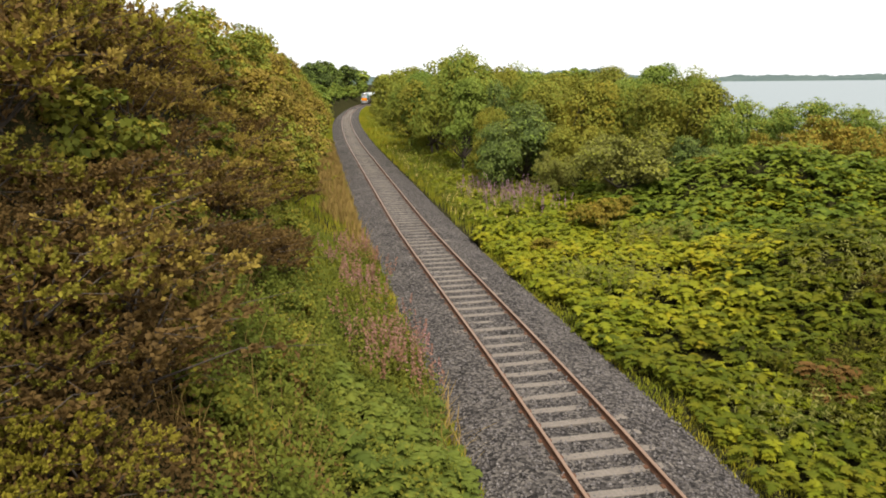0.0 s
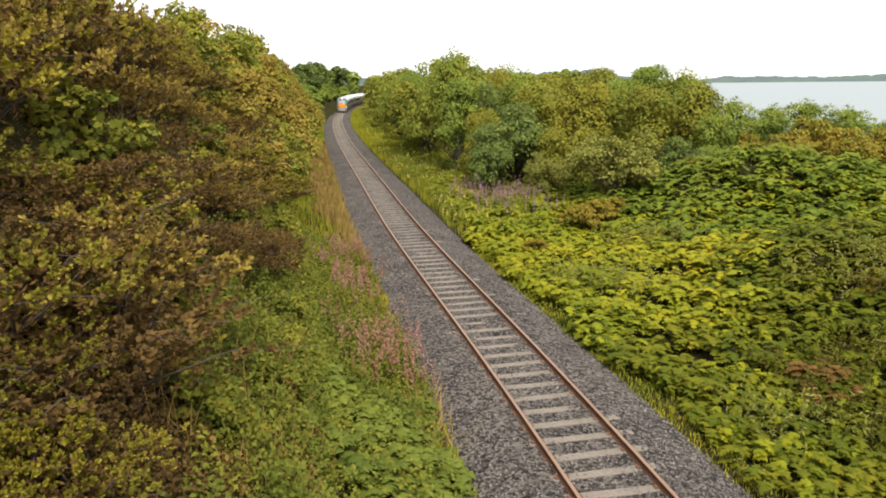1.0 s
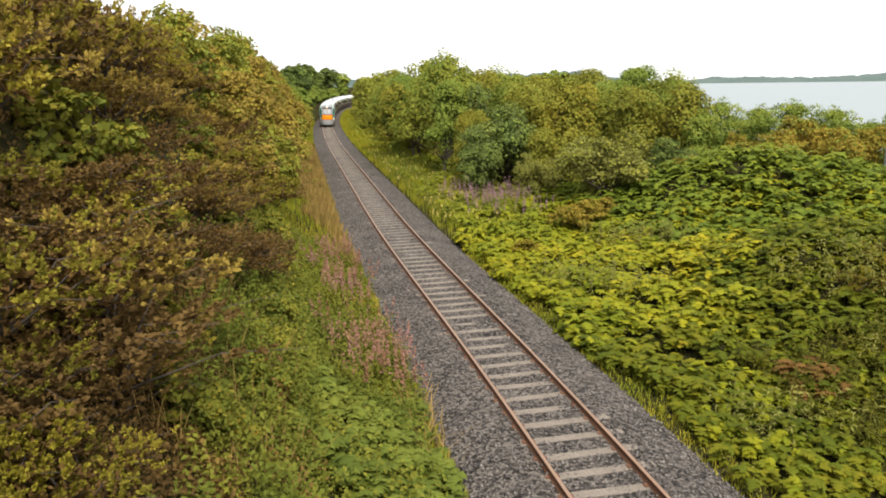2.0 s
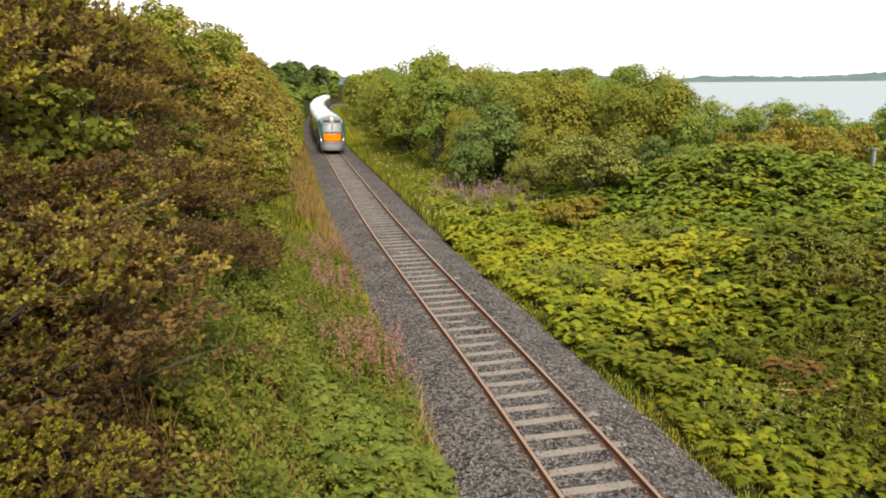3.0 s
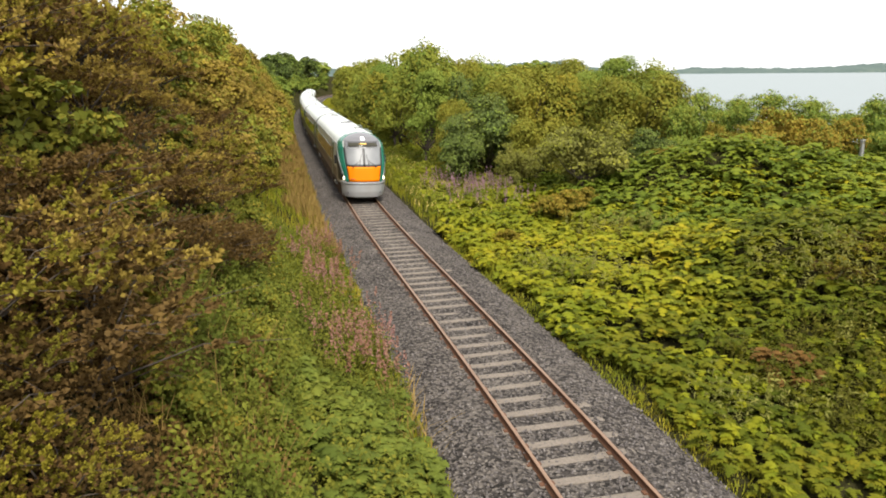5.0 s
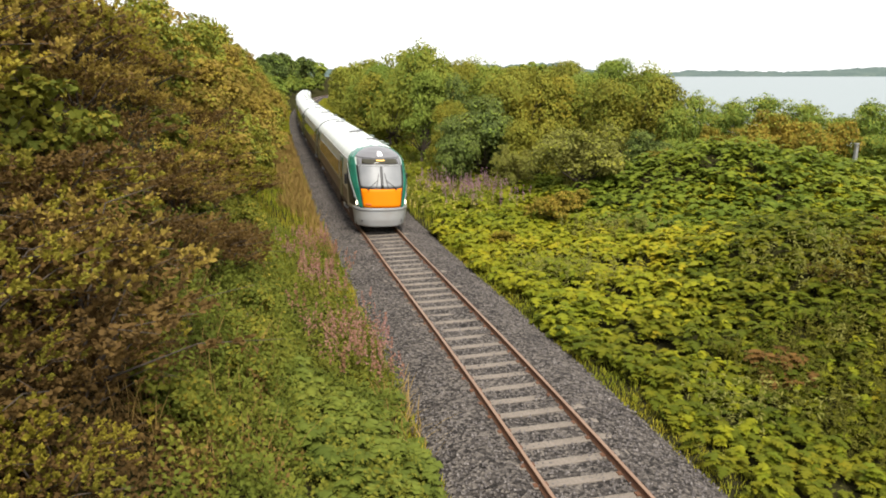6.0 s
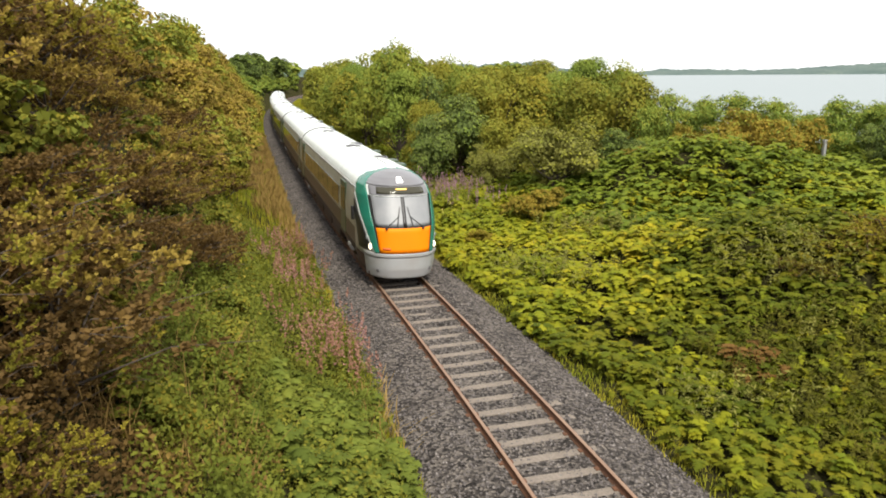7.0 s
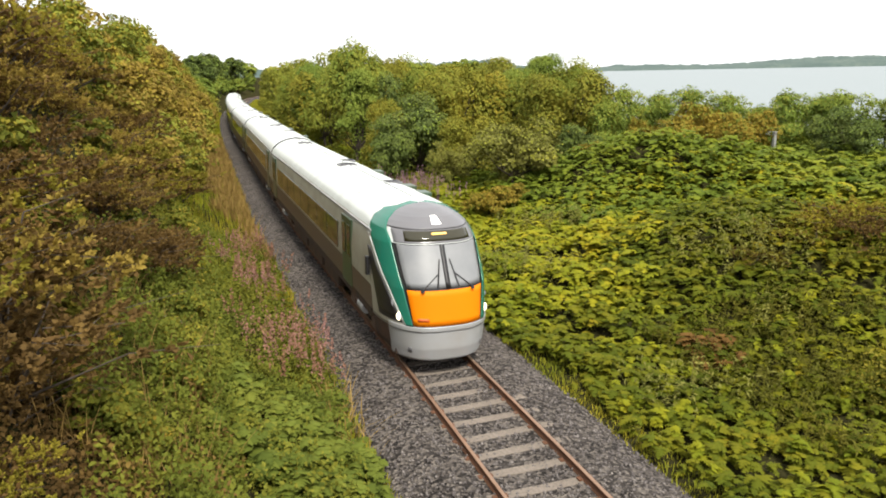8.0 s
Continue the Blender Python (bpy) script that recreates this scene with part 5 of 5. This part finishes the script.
# a pale post by the lake
post = tagged(new("concrete_post"), "pale weathered concrete post among the lakeside bushes", "post")
post.matrix_basis = pose(27.3, 41.0, float(ground_z(27.3, 41.0)) - 0.3, 0.5, -0.5, 12)
bm = bmesh.new()
box(bm, -0.09, 0.09, -0.09, 0.09, 0, 1.95, 0.015)
part("shaft", bm, SILVER, post)
bm = bmesh.new()
box(bm, -0.12, 0.12, -0.12, 0.12, 1.94, 2.02, 0.02)
part("cap", bm, SILVER, post)

# bare dead twigs in the gorse
def dead_branch(x, y, seed, length):
    rng = random.Random(seed)
    z = float(ground_z(x, y)) + 1.2
    ob = tagged(new("dead_branch"), "bare pale grey dead branch lying in the gorse", "branch", "dead branches in the gorse")
    ob.matrix_basis = pose(x, y, z)
    p, d, r = Vector((0, 0, -1.3)), Vector((0.15, -0.1, 1)).normalized(), 0.018
    way, twigs = [(p, r)], []
    for i in range(9):
        p, r = p + d * length / 6, r * 0.85
        way.append((p, r))
        if i > 2:
            twigs.append((p, p + Vector((rng.uniform(-1, 1), rng.uniform(-1, 0.4), rng.uniform(-0.2, 0.6))).normalized() * length * 0.22, r))
        d = (d + Vector((rng.uniform(-0.2, 0.75), rng.uniform(-0.7, 0.1), rng.uniform(-0.75, 0.15)))).normalized()
    bm = bmesh.new()
    rings = [[bm.verts.new(q + Vector((math.cos(k * 1.047), math.sin(k * 1.047), 0.3 * math.sin(k * 1.047 + 1))) * w) for k in range(6)] for q, w in way]
    for a0, b0 in zip(rings, rings[1:]):
        for k in range(6):
            bm.faces.new((a0[k], a0[(k + 1) % 6], b0[(k + 1) % 6], b0[k]))
    part("stem", bm, PALEWOOD, ob, smooth=True)
    for q, e0, w in twigs:
        bm = bmesh.new()
        tube(bm, q, e0, w * 0.5, w * 0.2, 5)
        part("twig", bm, PALEWOOD, ob)


for x, y, s, ln in ((-5.4, 11.2, 3, 1.5), (-5.9, 12.2, 8, 1.3), (-4.8, 13.0, 5, 1.2), (-7.6, 16.5, 11, 1.6), (-6.4, 18.5, 14, 1.5), (-3.9, 14.8, 21, 1.0)):
    dead_branch(x, y, s, ln)

motions()
